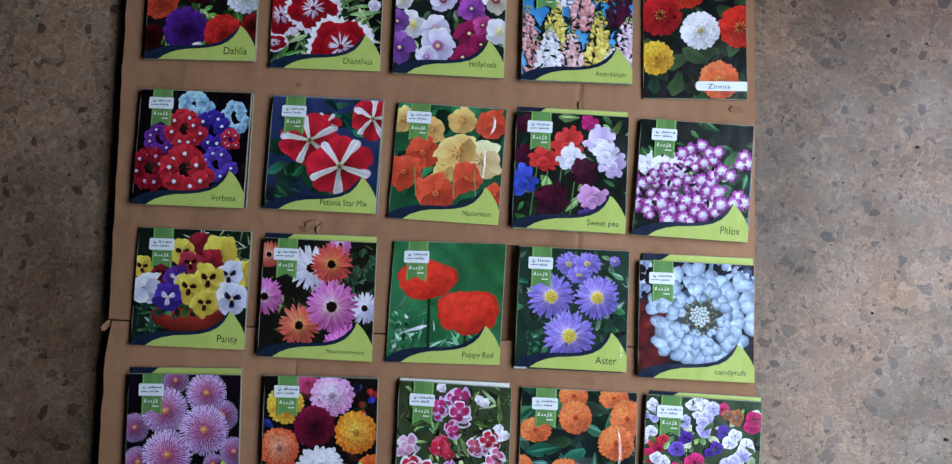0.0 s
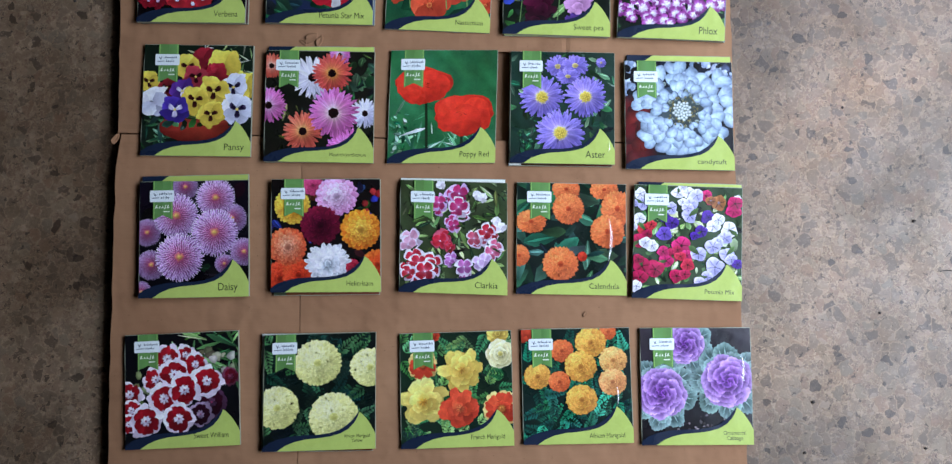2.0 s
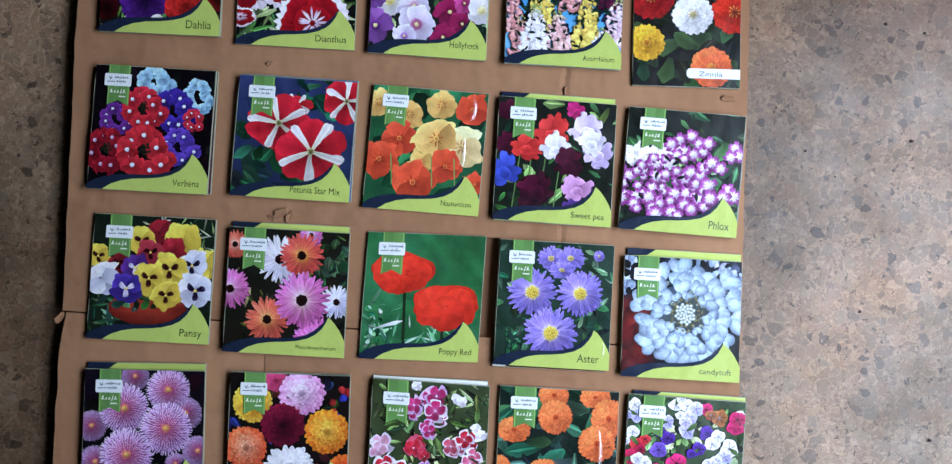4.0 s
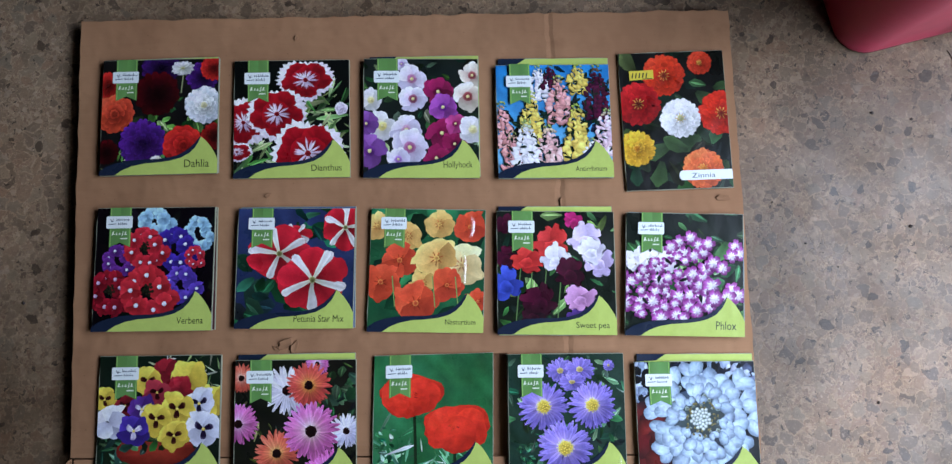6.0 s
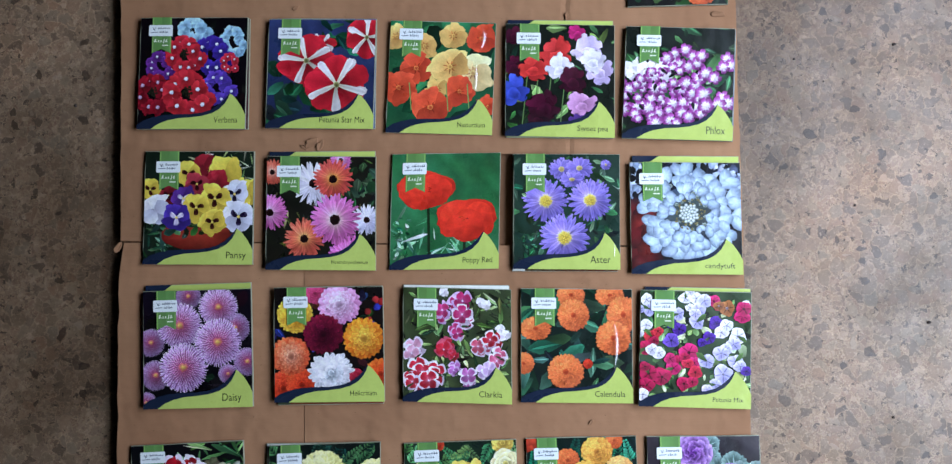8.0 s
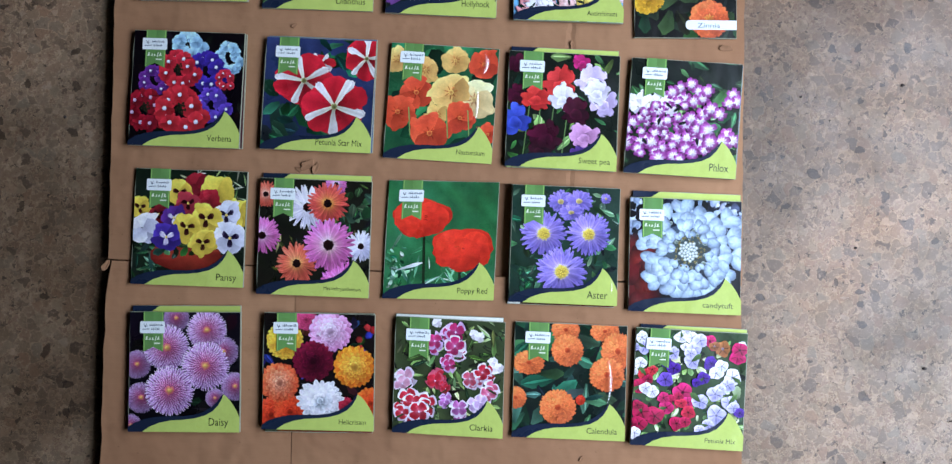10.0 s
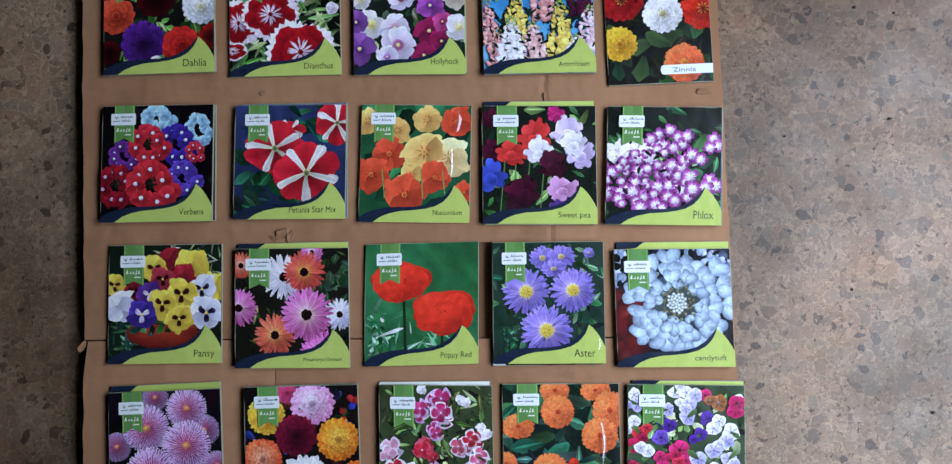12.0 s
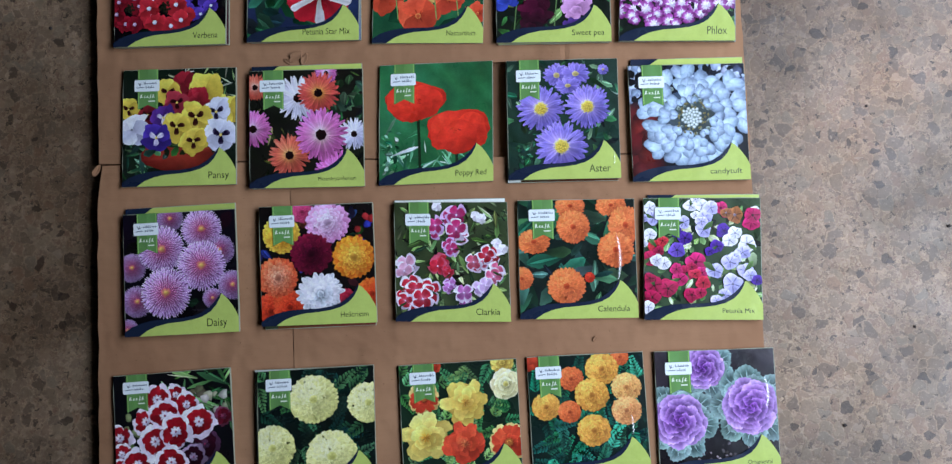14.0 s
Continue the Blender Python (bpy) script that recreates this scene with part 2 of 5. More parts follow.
structure("floor", box(-2.2, -2.4, -0.1, 0.92, 2.2, 0.0), M_FLOOR, "worn grey-brown terrazzo floor with mixed stone chips")
structure("wall_west", box(-2.35, -2.4, 0, -2.2, 2.2, 2.7), M_WALL, "plain dark grey wall, added out of view to close the room")
structure("wall_north", box(-2.35, 2.2, 0, 1.07, 2.35, 2.7), M_WALL, "plain dark grey wall, added out of view to close the room")
structure("wall_south", box(-2.35, -2.55, 0, 1.07, -2.4, 2.7), M_WALL, "plain dark grey wall, added out of view to close the room")
bm = box(0.92, -2.4, 0, 1.07, -0.8, 2.7)
for b in (box(0.92, 0.65, 0, 1.07, 2.2, 2.7), box(0.92, -0.8, 2.05, 1.07, 0.65, 2.7)):
    me = bpy.data.meshes.new("piece")
    b.to_mesh(me)
    b.free()
    bm.from_mesh(me)
    bpy.data.meshes.remove(me)
structure("wall_east", bm, M_WALL, "plain dark grey wall with an open doorway, added out of view")
structure("ceiling", box(-2.35, -2.55, 2.7, 1.07, 2.35, 2.85), M_CEIL, "plain dark grey ceiling, added out of view to close the room")
structure("ground", box(0.92, -30, -0.3, 60, 30, -0.1), M_WALL, "plain dark grey ground outside the doorway, added out of view")

# ---- the flattened carton ----
random.seed(5)


def ragged(a, b, step, amp, ends=True):
    """Points from a to b (b left out) with a slightly torn wander."""
    a, b = Vector(a), Vector(b)
    d = b - a
    n = max(1, int(d.length / step))
    side = Vector((-d.y, d.x)).normalized()
    return [tuple(a + d * (i / n) + (side * random.uniform(-amp, amp) if i else Vector((0, 0)))) for i in range(n)]


TOP = 0.012
carton = tagged(new("cardboard_sheet"), "flattened brown cardboard carton lying on the terrazzo floor", "cardboard")


def fold(x):
    """Where the carton's cross fold runs."""
    return -0.0898 - 0.038 * x


outline = (ragged((-0.3115, fold(-0.3115)), (0.0235, fold(0.0235)), 0.02, 0.0003) + ragged((0.0235, fold(0.0235)), (0.0245, -0.010), 0.02, 0.0002)
           + ragged((0.0245, -0.010), (0.0415, -0.0105), 0.01, 0.0002) + ragged((0.0415, -0.0105), (0.0405, fold(0.0405)), 0.02, 0.0002)
           + ragged((0.0405, fold(0.0405)), (0.2385, fold(0.2385)), 0.02, 0.0003)
           + ragged((0.2385, fold(0.2385)), (0.2435, 0.2695), 0.012, 0.0006)
           + ragged((0.2435, 0.2695), (-0.3085, 0.2855), 0.006, 0.0013)
           + ragged((-0.3085, 0.2855), (-0.3115, fold(-0.3115)), 0.012, 0.0008))
part("upper_panel", slab(outline, TOP - 0.0045, TOP, 0.0006), M_BOARD, carton)


def lo(x):
    return fold(x) - 0.0012


part("lower_left_flap", slab(ragged((-0.3165, -0.46), (-0.1530, -0.46), 0.02, 0.001) + ragged((-0.1530, -0.46), (-0.1470, lo(-0.1470)), 0.015, 0.0004)
     + ragged((-0.1470, lo(-0.1470)), (-0.3085, lo(-0.3085)), 0.02, 0.0003) + ragged((-0.3085, lo(-0.3085)), (-0.3125, -0.11), 0.015, 0.0003)
     + ragged((-0.3125, -0.11), (-0.3165, -0.46), 0.015, 0.0008), TOP - 0.0047, TOP - 0.0003, 0.0006), M_BOARD2, carton)
part("lower_right_flap", slab(ragged((-0.1523, -0.46), (0.2365, -0.46), 0.02, 0.001) + ragged((0.2365, -0.46), (0.2375, lo(0.2375)), 0.012, 0.0006)
     + ragged((0.2375, lo(0.2375)), (-0.1463, lo(-0.1463)), 0.02, 0.0003) + ragged((-0.1463, lo(-0.1463)), (-0.1523, -0.46), 0.015, 0.0004), TOP - 0.0045, TOP + 0.0002, 0.0006), M_BOARD3, carton)
# the carton's under layer, set in from the upper one, cut by the same slot
part("under_layer", slab([(-0.307, -0.455), (0.235, -0.455), (0.235, -0.097), (0.045, -0.097), (0.045, -0.002), (0.235, -0.002), (0.238, 0.263), (-0.302, 0.278)], 0.0, TOP - 0.005), M_BOARD_EDGE, carton)


# ---- printed pictures: flat shapes of ink, laid one over another ----
def tone(c, k):
    return tuple(max(0, min(255, v * k)) for v in c)


def blend(a, b, t):
    return tuple(x + (y - x) * t for x, y in zip(a, b))


def vary(c, amt):
    k = 1 + random.uniform(-amt, amt)
    return tuple(max(0, min(255, v * k + random.uniform(-amt, amt) * 25)) for v in c)


class Ink:
    """Coloured triangles on a sheet 1 wide and tall high (y down), cut at the sheet's edges."""

    STEP = 2.2e-6

    def __init__(self, tall):
        self.tall, self.level = tall, 0
        self.co, self.col, self.tris = [], [], []

    def up(self):
        self.level += 1

    def tri(self, pts, cols, lift=0):
        poly = [(*p, *c) for p, c in zip(pts, cols)]
        if any(p[0] < 0 or p[0] > 1 or p[1] < 0 or p[1] > self.tall for p in poly):
            for axis, limit, sign in ((0, 0.0, 1), (0, 1.0, -1), (1, 0.0, 1), (1, self.tall, -1)):
                out = []
                for i, p in enumerate(poly):
                    q = poly[i - 1]
                    dp, dq = sign * (p[axis] - limit), sign * (q[axis] - limit)
                    if (dp >= 0) != (dq >= 0):
                        t = dq / (dq - dp)
                        out.append(tuple(a + (b - a) * t for a, b in zip(q, p)))
                    if dp >= 0:
                        out.append(p)
                poly = out
                if len(poly) < 3:
                    return
        n = len(self.co)
        z = (self.level + lift) * self.STEP
        for p in poly:
            self.co.append((p[0], p[1], z))
            self.col.append(p[2:])
        for i in range(1, len(poly) - 1):
            self.tris.append((n, n + i, n + i + 1))

    def quad(self, a, b, c, d, ca, cb, cc, cd, lift=0):
        self.tri((a, b, c), (ca, cb, cc), lift)
        self.tri((a, c, d), (ca, cc, cd), lift)

    def ground(self, cols):
        """A mottled ground: cols is a function of (u, v) that gives a colour."""
        n = 10
        g = [[vary(cols(i / n, j / n), 0.12) for i in range(n + 1)] for j in range(n + 1)]
        for j in range(n):
            for i in range(n):
                p = [(i / n, j / n * self.tall), ((i + 1) / n, j / n * self.tall), ((i + 1) / n, (j + 1) / n * self.tall), (i / n, (j + 1) / n * self.tall)]
                self.quad(*p, g[j][i], g[j][i + 1], g[j + 1][i + 1], g[j + 1][i])
        self.up()

    def blob(self, x, y, rx, ry, mid, rim, n=16, wob=0.08, rot=0.0, teeth=0.0, rings=2):
        """A round patch; teeth makes its edge jagged."""
        y *= self.tall
        ca, sa = math.cos(radians(rot)), math.sin(radians(rot))
        ph = random.uniform(0, 6.28)
        edge = []
        for i in range(n):
            a = 2 * math.pi * i / n
            k = 1 + wob * (0.6 * math.sin(3 * a + ph) + 0.4 * math.sin(5 * a + 2 * ph)) + random.uniform(-wob, wob) * 0.4
            if teeth:
                k *= 1 - teeth * (i % 2)
            edge.append((math.cos(a) * rx * k, math.sin(a) * ry * k))
        turn = [(x + ex * ca - ey * sa, y + ex * sa + ey * ca) for ex, ey in edge]
        cen = (x, y)
        lit = [1 - 0.13 * (math.cos(6.283 * i / n) * 0.5 + math.sin(6.283 * i / n) * 0.8) for i in range(n)]
        mids = [tone(vary(blend(mid, rim, 0.35), 0.1), q) for q in lit]
        rims = [tone(vary(rim, 0.1), q) for q in lit]
        half = [(cen[0] + (p[0] - x) * 0.6, cen[1] + (p[1] - y) * 0.6) for p in turn]
        for i in range(n):
            j = (i + 1) % n
            self.tri((cen, half[i], half[j]), (mid, mids[i], mids[j]))
            self.quad(half[i], turn[i], turn[j], half[j], mids[i], rims[i], rims[j], mids[j])
        self.up()

    def petal(self, x, y, ang, r0, r1, wid, c0, c1, c2, lift=0, notch=0.0, crease=0.85, tip=0.55):
        """One petal from radius r0 to r1 (y already on the sheet's scale)."""
        d, s = (math.cos(ang), math.sin(ang)), (-math.sin(ang), math.cos(ang))
        L = r1 - r0
        bend = random.uniform(-0.22, 0.22) * wid
        c0, c1, c2 = (vary(c, 0.05) for c in (c0, c1, c2))
        k1, k2 = random.uniform(0.86, 1.08), random.uniform(0.86, 1.1)
        rows = ((0.0, 0.28, c0), (0.35, 0.8, blend(c0, c1, 0.7)), (0.7, 1.0, c1), (0.92, tip, blend(c1, c2, 0.7)), (1.0, tip * 0.45, c2))
        pts = []
        for k, w, c in rows:
            rr = r0 + L * k
            rm = rr - (notch * L if k == 1.0 else 0)
            o = bend * k * k * 3
            w1, w2 = wid * w * random.uniform(0.82, 1.15), wid * w * random.uniform(0.82, 1.15)
            pts.append(((x + d[0] * rr + s[0] * (w1 + o), y + d[1] * rr + s[1] * (w1 + o)), (x + d[0] * rm + s[0] * o, y + d[1] * rm + s[1] * o), (x + d[0] * rr - s[0] * (w2 - o), y + d[1] * rr - s[1] * (w2 - o)), c))
        for a, b in zip(pts, pts[1:]):
            ka, kb = tone(a[3], crease), tone(b[3], crease)
            self.quad(a[0], b[0], b[1], a[1], tone(a[3], k1), tone(b[3], k1), kb, ka, lift)
            self.quad(a[1], b[1], b[2], a[2], ka, kb, tone(b[3], k2), tone(a[3], k2), lift)

    def ring(self, x, y, n, r0, r1, wid, c0, c1, c2, squash=1.0, jitter=0.1, amt=0.12, start=None, **kw):
        """A ring of petals, laid so that neighbours overlap cleanly."""
        yy = y * self.tall
        a0 = random.uniform(0, 6.28) if start is None else radians(start)
        for i in range(n):
            a = a0 + 2 * math.pi * i / n + random.uniform(-jitter, jitter)
            k = 1 + random.uniform(-jitter, jitter) * 0.7
            k *= math.hypot(math.cos(a), squash * math.sin(a))
            sun = 1 - 0.16 * (math.cos(a) * 0.5 + math.sin(a) * 0.8)
            lift = i % 2 if i < n - 1 or n % 2 == 0 else 2
            self.petal(x, yy, a, r0 * k, r1 * k, wid, tone(vary(c0, amt), sun), tone(vary(c1, amt), sun), tone(vary(c2, amt), sun), lift * 0.9, **kw)
        self.level += 3

    def leaf(self, x, y, ang, length, wid, c):
        self.petal(x, y * self.tall, radians(ang), 0, length, wid, tone(c, 0.7), c, tone(c, 1.15), tip=0.4)
        self.up()

    def foliage(self, n, cols, size=(0.06, 0.16), thin=0.3, box=(0, 0, 1, 1)):
        for _ in range(n):
            L = random.uniform(*size)
            c = tone(vary(random.choice(cols), 0.4), 1.22)
            x, y, a = random.uniform(box[0], box[2]), random.uniform(box[1], box[3]), random.uniform(0, 360)
            self.leaf(x, y, a, L, L * thin * random.uniform(0.6, 1.1), c)
            if random.random() < 0.4:
                self.leaf(x, y, a + random.uniform(-8, 8), L * 0.9, L * thin * 0.18, tone(c, 1.5))

    def ferns(self, n, cols, size=0.2, box=(0, 0, 1, 1)):
        for _ in range(n):
            x, y, a = random.uniform(box[0], box[2]), random.uniform(box[1], box[3]), random.uniform(0, 360)
            c = tone(vary(random.choice(cols), 0.3), 1.3)
            for k in range(7):
                px, py = x + math.cos(radians(a)) * size * k / 7, y * self.tall + math.sin(radians(a)) * size * k / 7
                for sgn in (-1, 1):
                    self.petal(px, py, radians(a + sgn * 50), 0, size * 0.34 * (1 - k / 9), size * 0.05, tone(c, 0.7), c, tone(c, 1.2), lift=0.45 * (sgn > 0))
            self.up()

    def stroke(self, pts, wid, c):
        pts = [(px, py * self.tall) for px, py in pts]
        for (ax, ay), (bx, by) in zip(pts, pts[1:]):
            d = math.hypot(bx - ax, by - ay) or 1
            nx, ny = -(by - ay) / d * wid / 2, (bx - ax) / d * wid / 2
            self.quad((ax + nx, ay + ny), (bx + nx, by + ny), (bx - nx, by - ny), (ax - nx, ay - ny), c, c, tone(c, 0.8), tone(c, 0.8))
            self.up()

    # -- kinds of flower --
    def pom(self, x, y, r, outer, inner, heart=None, rows=5, n=20, squash=1.0, fine=1.0, edge=1.18, deep=0.66):
        """A double flower: rings of petals, closing towards the heart."""
        self.blob(x, y, r * 0.97, r * 0.97 * squash, tone(inner, 0.75), tone(outer, 0.8), 30, 0.04, teeth=0.05)
        for k in range(rows):
            t = k / max(1, rows - 1)
            r1 = r * (1 - 0.76 * t)
            m = max(7, int(n * (1 - 0.5 * t)))
            c = blend(outer, inner, t)
            self.ring(x, y, m, r1 * 0.42, r1, 3.0 * r1 / m * fine, tone(c, deep), c, tone(c, edge), squash, 0.05 if k == 0 else 0.13, 0.1, crease=0.93)
        if heart:
            self.blob(x, y, r * 0.17, r * 0.17 * squash, tone(heart, 0.8), heart, 10, 0.1)

    def daisy(self, x, y, r, n, c0, c1, c2, heart, hr=0.25, squash=1.0, wid=1.0, rows=2):
        for k in range(rows):
            self.ring(x, y, n, r * 0.1, r * (1 - 0.1 * k), 2.6 * r / n * wid, c0, tone(c1, 0.82 + 0.18 * k if rows > 1 else 1), c2, squash, 0.09, 0.08)
        self.blob(x, y, r * hr, r * hr * squash, tone(heart, 0.75), heart, 14, 0.06, teeth=0.12)

    def broad(self, x, y, r, n, c0, c1, c2, heart=None, hr=0.15, squash=1.0, start=None, wid=1.0, notch=0.06):
        """An open flower of few broad petals."""
        self.ring(x, y, n, 0, r, 2.3 * r / n * wid, c0, c1, c2, squash, 0.07, 0.07, start, notch=notch, tip=0.8, crease=0.9)
        if heart:
            self.blob(x, y, r * hr, r * hr * squash, tone(heart, 0.8), heart, 9, 0.1)

    def trumpet(self, x, y, r, c, throat, rim=None, squash=1.0):
        """A funnel-shaped flower seen from the front."""
        self.blob(x, y, r, r * squash, tone(c, 0.86), rim or tone(c, 1.08), 20, 0.13)
        self.ring(x, y, 5, r * 0.1, r * 0.9, r * 0.07, tone(c, 0.6), tone(c, 0.8), c, squash, 0.15)
        self.blob(x, y, r * 0.2, r * 0.2 * squash, tone(throat, 0.7), blend(throat, c, 0.5), 9, 0.15)

    def picotee(self, x, y, r, c, rim, eye, n=5, squash=1.0, teeth=0.1):
        """A fringed flower with a pale edge and a pale star in the middle."""
        self.blob(x, y, r, r * squash, rim, rim, 64, 0.1, teeth=teeth)
        for k in range(n):
            a = 6.2832 * k / n + random.uniform(0, 0.5)
            q = r * 0.43
            self.blob(x + math.cos(a) * q, y + math.sin(a) * q * squash / self.tall, r * 0.47, r * 0.47 * squash, tone(c, 0.8), c, 22, 0.08, teeth=0.1)
        self.blob(x, y, r * 0.5, r * 0.5 * squash, tone(c, 0.7), c, 12, 0.1)
        self.ring(x, y, 18, 0, r * 0.42, r * 0.03, eye, eye, blend(eye, c, 0.5), squash, 0.2)
        self.blob(x, y, r * 0.09, r * 0.09, tone(c, 0.6), c, 6)

    def mottle(self, n, cols, size, box=(0, 0, 1, 1)):
        for _ in range(n):
            s = random.uniform(*size)
            c = vary(random.choice(cols), 0.15)
            self.blob(random.uniform(box[0], box[2]), random.uniform(box[1], box[3]), s, s * random.uniform(0.6, 1), c, tone(c, 0.8), 8, 0.2, random.uniform(0, 180))

    def mesh(self, name, w, shear):
        """Metres, the sheet's centre at the origin; shear: x gained for each metre of y."""
        me = bpy.data.meshes.new(name)
        h = self.tall * w
        me.from_pydata([((x - 0.5) * w + shear * (h / 2 - y * w), h / 2 - y * w, z) for x, y, z in self.co], [], self.tris)
        at = me.color_attributes.new("ink", "FLOAT_COLOR", "POINT")
        cols = np.ones((len(self.col), 4), dtype=np.float32)
        v = np.array(self.col, dtype=np.float32)[:, :3] / 255.0
        v = (v * 0.8 + 0.2 * v.mean(axis=1, keepdims=True)) * np.array((1.02, 1.0, 1.05), dtype=np.float32)
        v = np.clip(v, 0, 1)
        v = 0.5 * v + 0.5 * v * v * (3 - 2 * v)
        v = np.clip(v, 0, 0.97)
        cols[:, :3] = np.where(v <= 0.04045, v / 12.92, ((v + 0.055) / 1.055) ** 2.4)
        at.data.foreach_set("color", cols.ravel())
        me.materials.append(M_PRINT)
        up = sum(1 for p in me.polygons if p.normal.z < 0)
        if up:
            bm = bmesh.new()
            bm.from_mesh(me)
            for f in bm.faces:
                if f.normal.z < 0:
                    f.normal_flip()
            bm.to_mesh(me)
            bm.free()
        return me


DARK, DEEP, MIDG, LEAF, TEAL = (20, 24, 20), (28, 48, 30), (48, 82, 44), (82, 120, 58), (30, 84, 64)


def even(c):
    return lambda u, v: c


def dahlia(k):
    k.ground(even((30, 30, 28)))
    k.foliage(50, [DEEP, MIDG, LEAF], box=(0.3, 0.3, 1, 1))
    k.foliage(20, [LEAF, (150, 160, 100)], (0.05, 0.1), 0.15, (0, 0.8, 0.4, 1))
    P, R, O, D = (84, 36, 128), (206, 44, 36), (226, 80, 48), (78, 10, 18)
    for x, y, r, c in ((0.5, 0.07, 0.17, tone(P, 0.75)), (0.86, 0.16, 0.14, tone(P, 0.9)), (0.96, 0.08, 0.12, R), (0.05, 0.22, 0.12, R), (0.47, 0.3, 0.2, D), (0.98, 0.68, 0.12, tone(R, 0.65)), (0.05, 0.8, 0.11, D)):
        k.pom(x, y, r, c, tone(c, 0.55), None, 4, 16)
    k.stroke(((0.7, 0.1), (0.68, 0.3)), 0.012, (150, 160, 110))
    k.daisy(0.69, 0.08, 0.1, 16, (180, 190, 150), (226, 232, 214), (240, 244, 236), (200, 200, 130), 0.2, 0.6)
    k.pom(0.11, 0.47, 0.17, O, tone(O, 0.85), None, 4, 14, fine=1.3)
    k.pom(0.36, 0.73, 0.21, P, tone(P, 0.7), None, 6, 20)
    k.pom(0.71, 0.76, 0.18, R, tone(R, 0.85), None, 4, 14, fine=1.3)
    k.pom(0.88, 0.41, 0.17, (206, 220, 222), (214, 222, 200), (214, 210, 150), 5, 17)
    k.pom(0.48, 0.9, 0.06, (220, 220, 190), (220, 220, 190), None, 2, 12)


def dianthus(k):
    k.ground(even((16, 22, 18)))
    k.foliage(46, [(96, 128, 72), (60, 96, 50), (140, 164, 104)], (0.1, 0.28), 0.1, (0.62, 0.25, 1, 0.8))
    k.foliage(36, [(96, 128, 72), (60, 96, 50), (140, 164, 104)], (0.1, 0.22), 0.12, (0, 0.7, 0.35, 1))
    C, W, E = (172, 20, 34), (232, 222, 228), (222, 206, 226)
    k.picotee(0.62, 0.17, 0.26, C, W, E, 5, 0.72)
    k.picotee(0.93, 0.42, 0.06, (210, 200, 214), W, E, 4)
    k.picotee(0.08, 0.53, 0.22, C, W, E, 5)
    k.picotee(0.03, 0.78, 0.14, C, W, E, 5, 0.6)
    k.picotee(0.37, 0.46, 0.27, C, W, E, 5, 0.9)
    k.picotee(0.64, 0.8, 0.32, C, W, E, 5, 0.95)


def hollyhock(k):
    k.ground(even((34, 44, 38)))
    k.foliage(70, [DEEP, MIDG, (110, 130, 90)])
    W, Mg, Pu, Cr = (214, 210, 228), (150, 34, 84), (136, 84, 158), (226, 216, 184)
    for x, y, r, c, h in ((0.33, 0.04, 0.06, W, Pu), (0.42, 0.17, 0.13, W, (160, 90, 120)), (0.43, 0.34, 0.12, W, (120, 40, 60)), (0.16, 0.57, 0.13, (222, 224, 220), (216, 200, 90)),
                          (0.06, 0.35, 0.1, (214, 218, 210), (200, 190, 110)), (0.02, 0.55, 0.11, Pu, (90, 40, 110)), (0.05, 0.78, 0.15, Pu, (90, 40, 110)), (0.65, 0.28, 0.13, Mg, (90, 14, 50)),
                          (0.69, 0.41, 0.12, (164, 80, 170), (100, 40, 120)), (0.68, 0.63, 0.14, Mg, (110, 14, 60)), (0.79, 0.72, 0.11, Mg, (90, 14, 50)), (0.63, 0.84, 0.12, Mg, (110, 20, 60)), (0.8, 0.55, 0.09, (190, 70, 130), (120, 30, 70)),
                          (0.95, 0.14, 0.11, Cr, (130, 40, 50)), (0.91, 0.32, 0.13, Cr, (120, 30, 40)), (0.95, 0.6, 0.12, (224, 226, 224), (210, 200, 120)), (0.37, 0.6, 0.13, W, (170, 120, 140)), (0.4, 0.75, 0.16, W, (150, 70, 110)), (0.3, 0.85, 0.1, W, Pu)):
        k.broad(x, y, r, 5, blend(c, h, 0.5), c, tone(c, 1.06), None, wid=1.25)
        k.blob(x, y, r * 0.34, r * 0.34, h, blend(h, c, 0.4), 10)
        k.blob(x, y, r * 0.13, r * 0.13, (220, 210, 130), (200, 190, 120), 7)


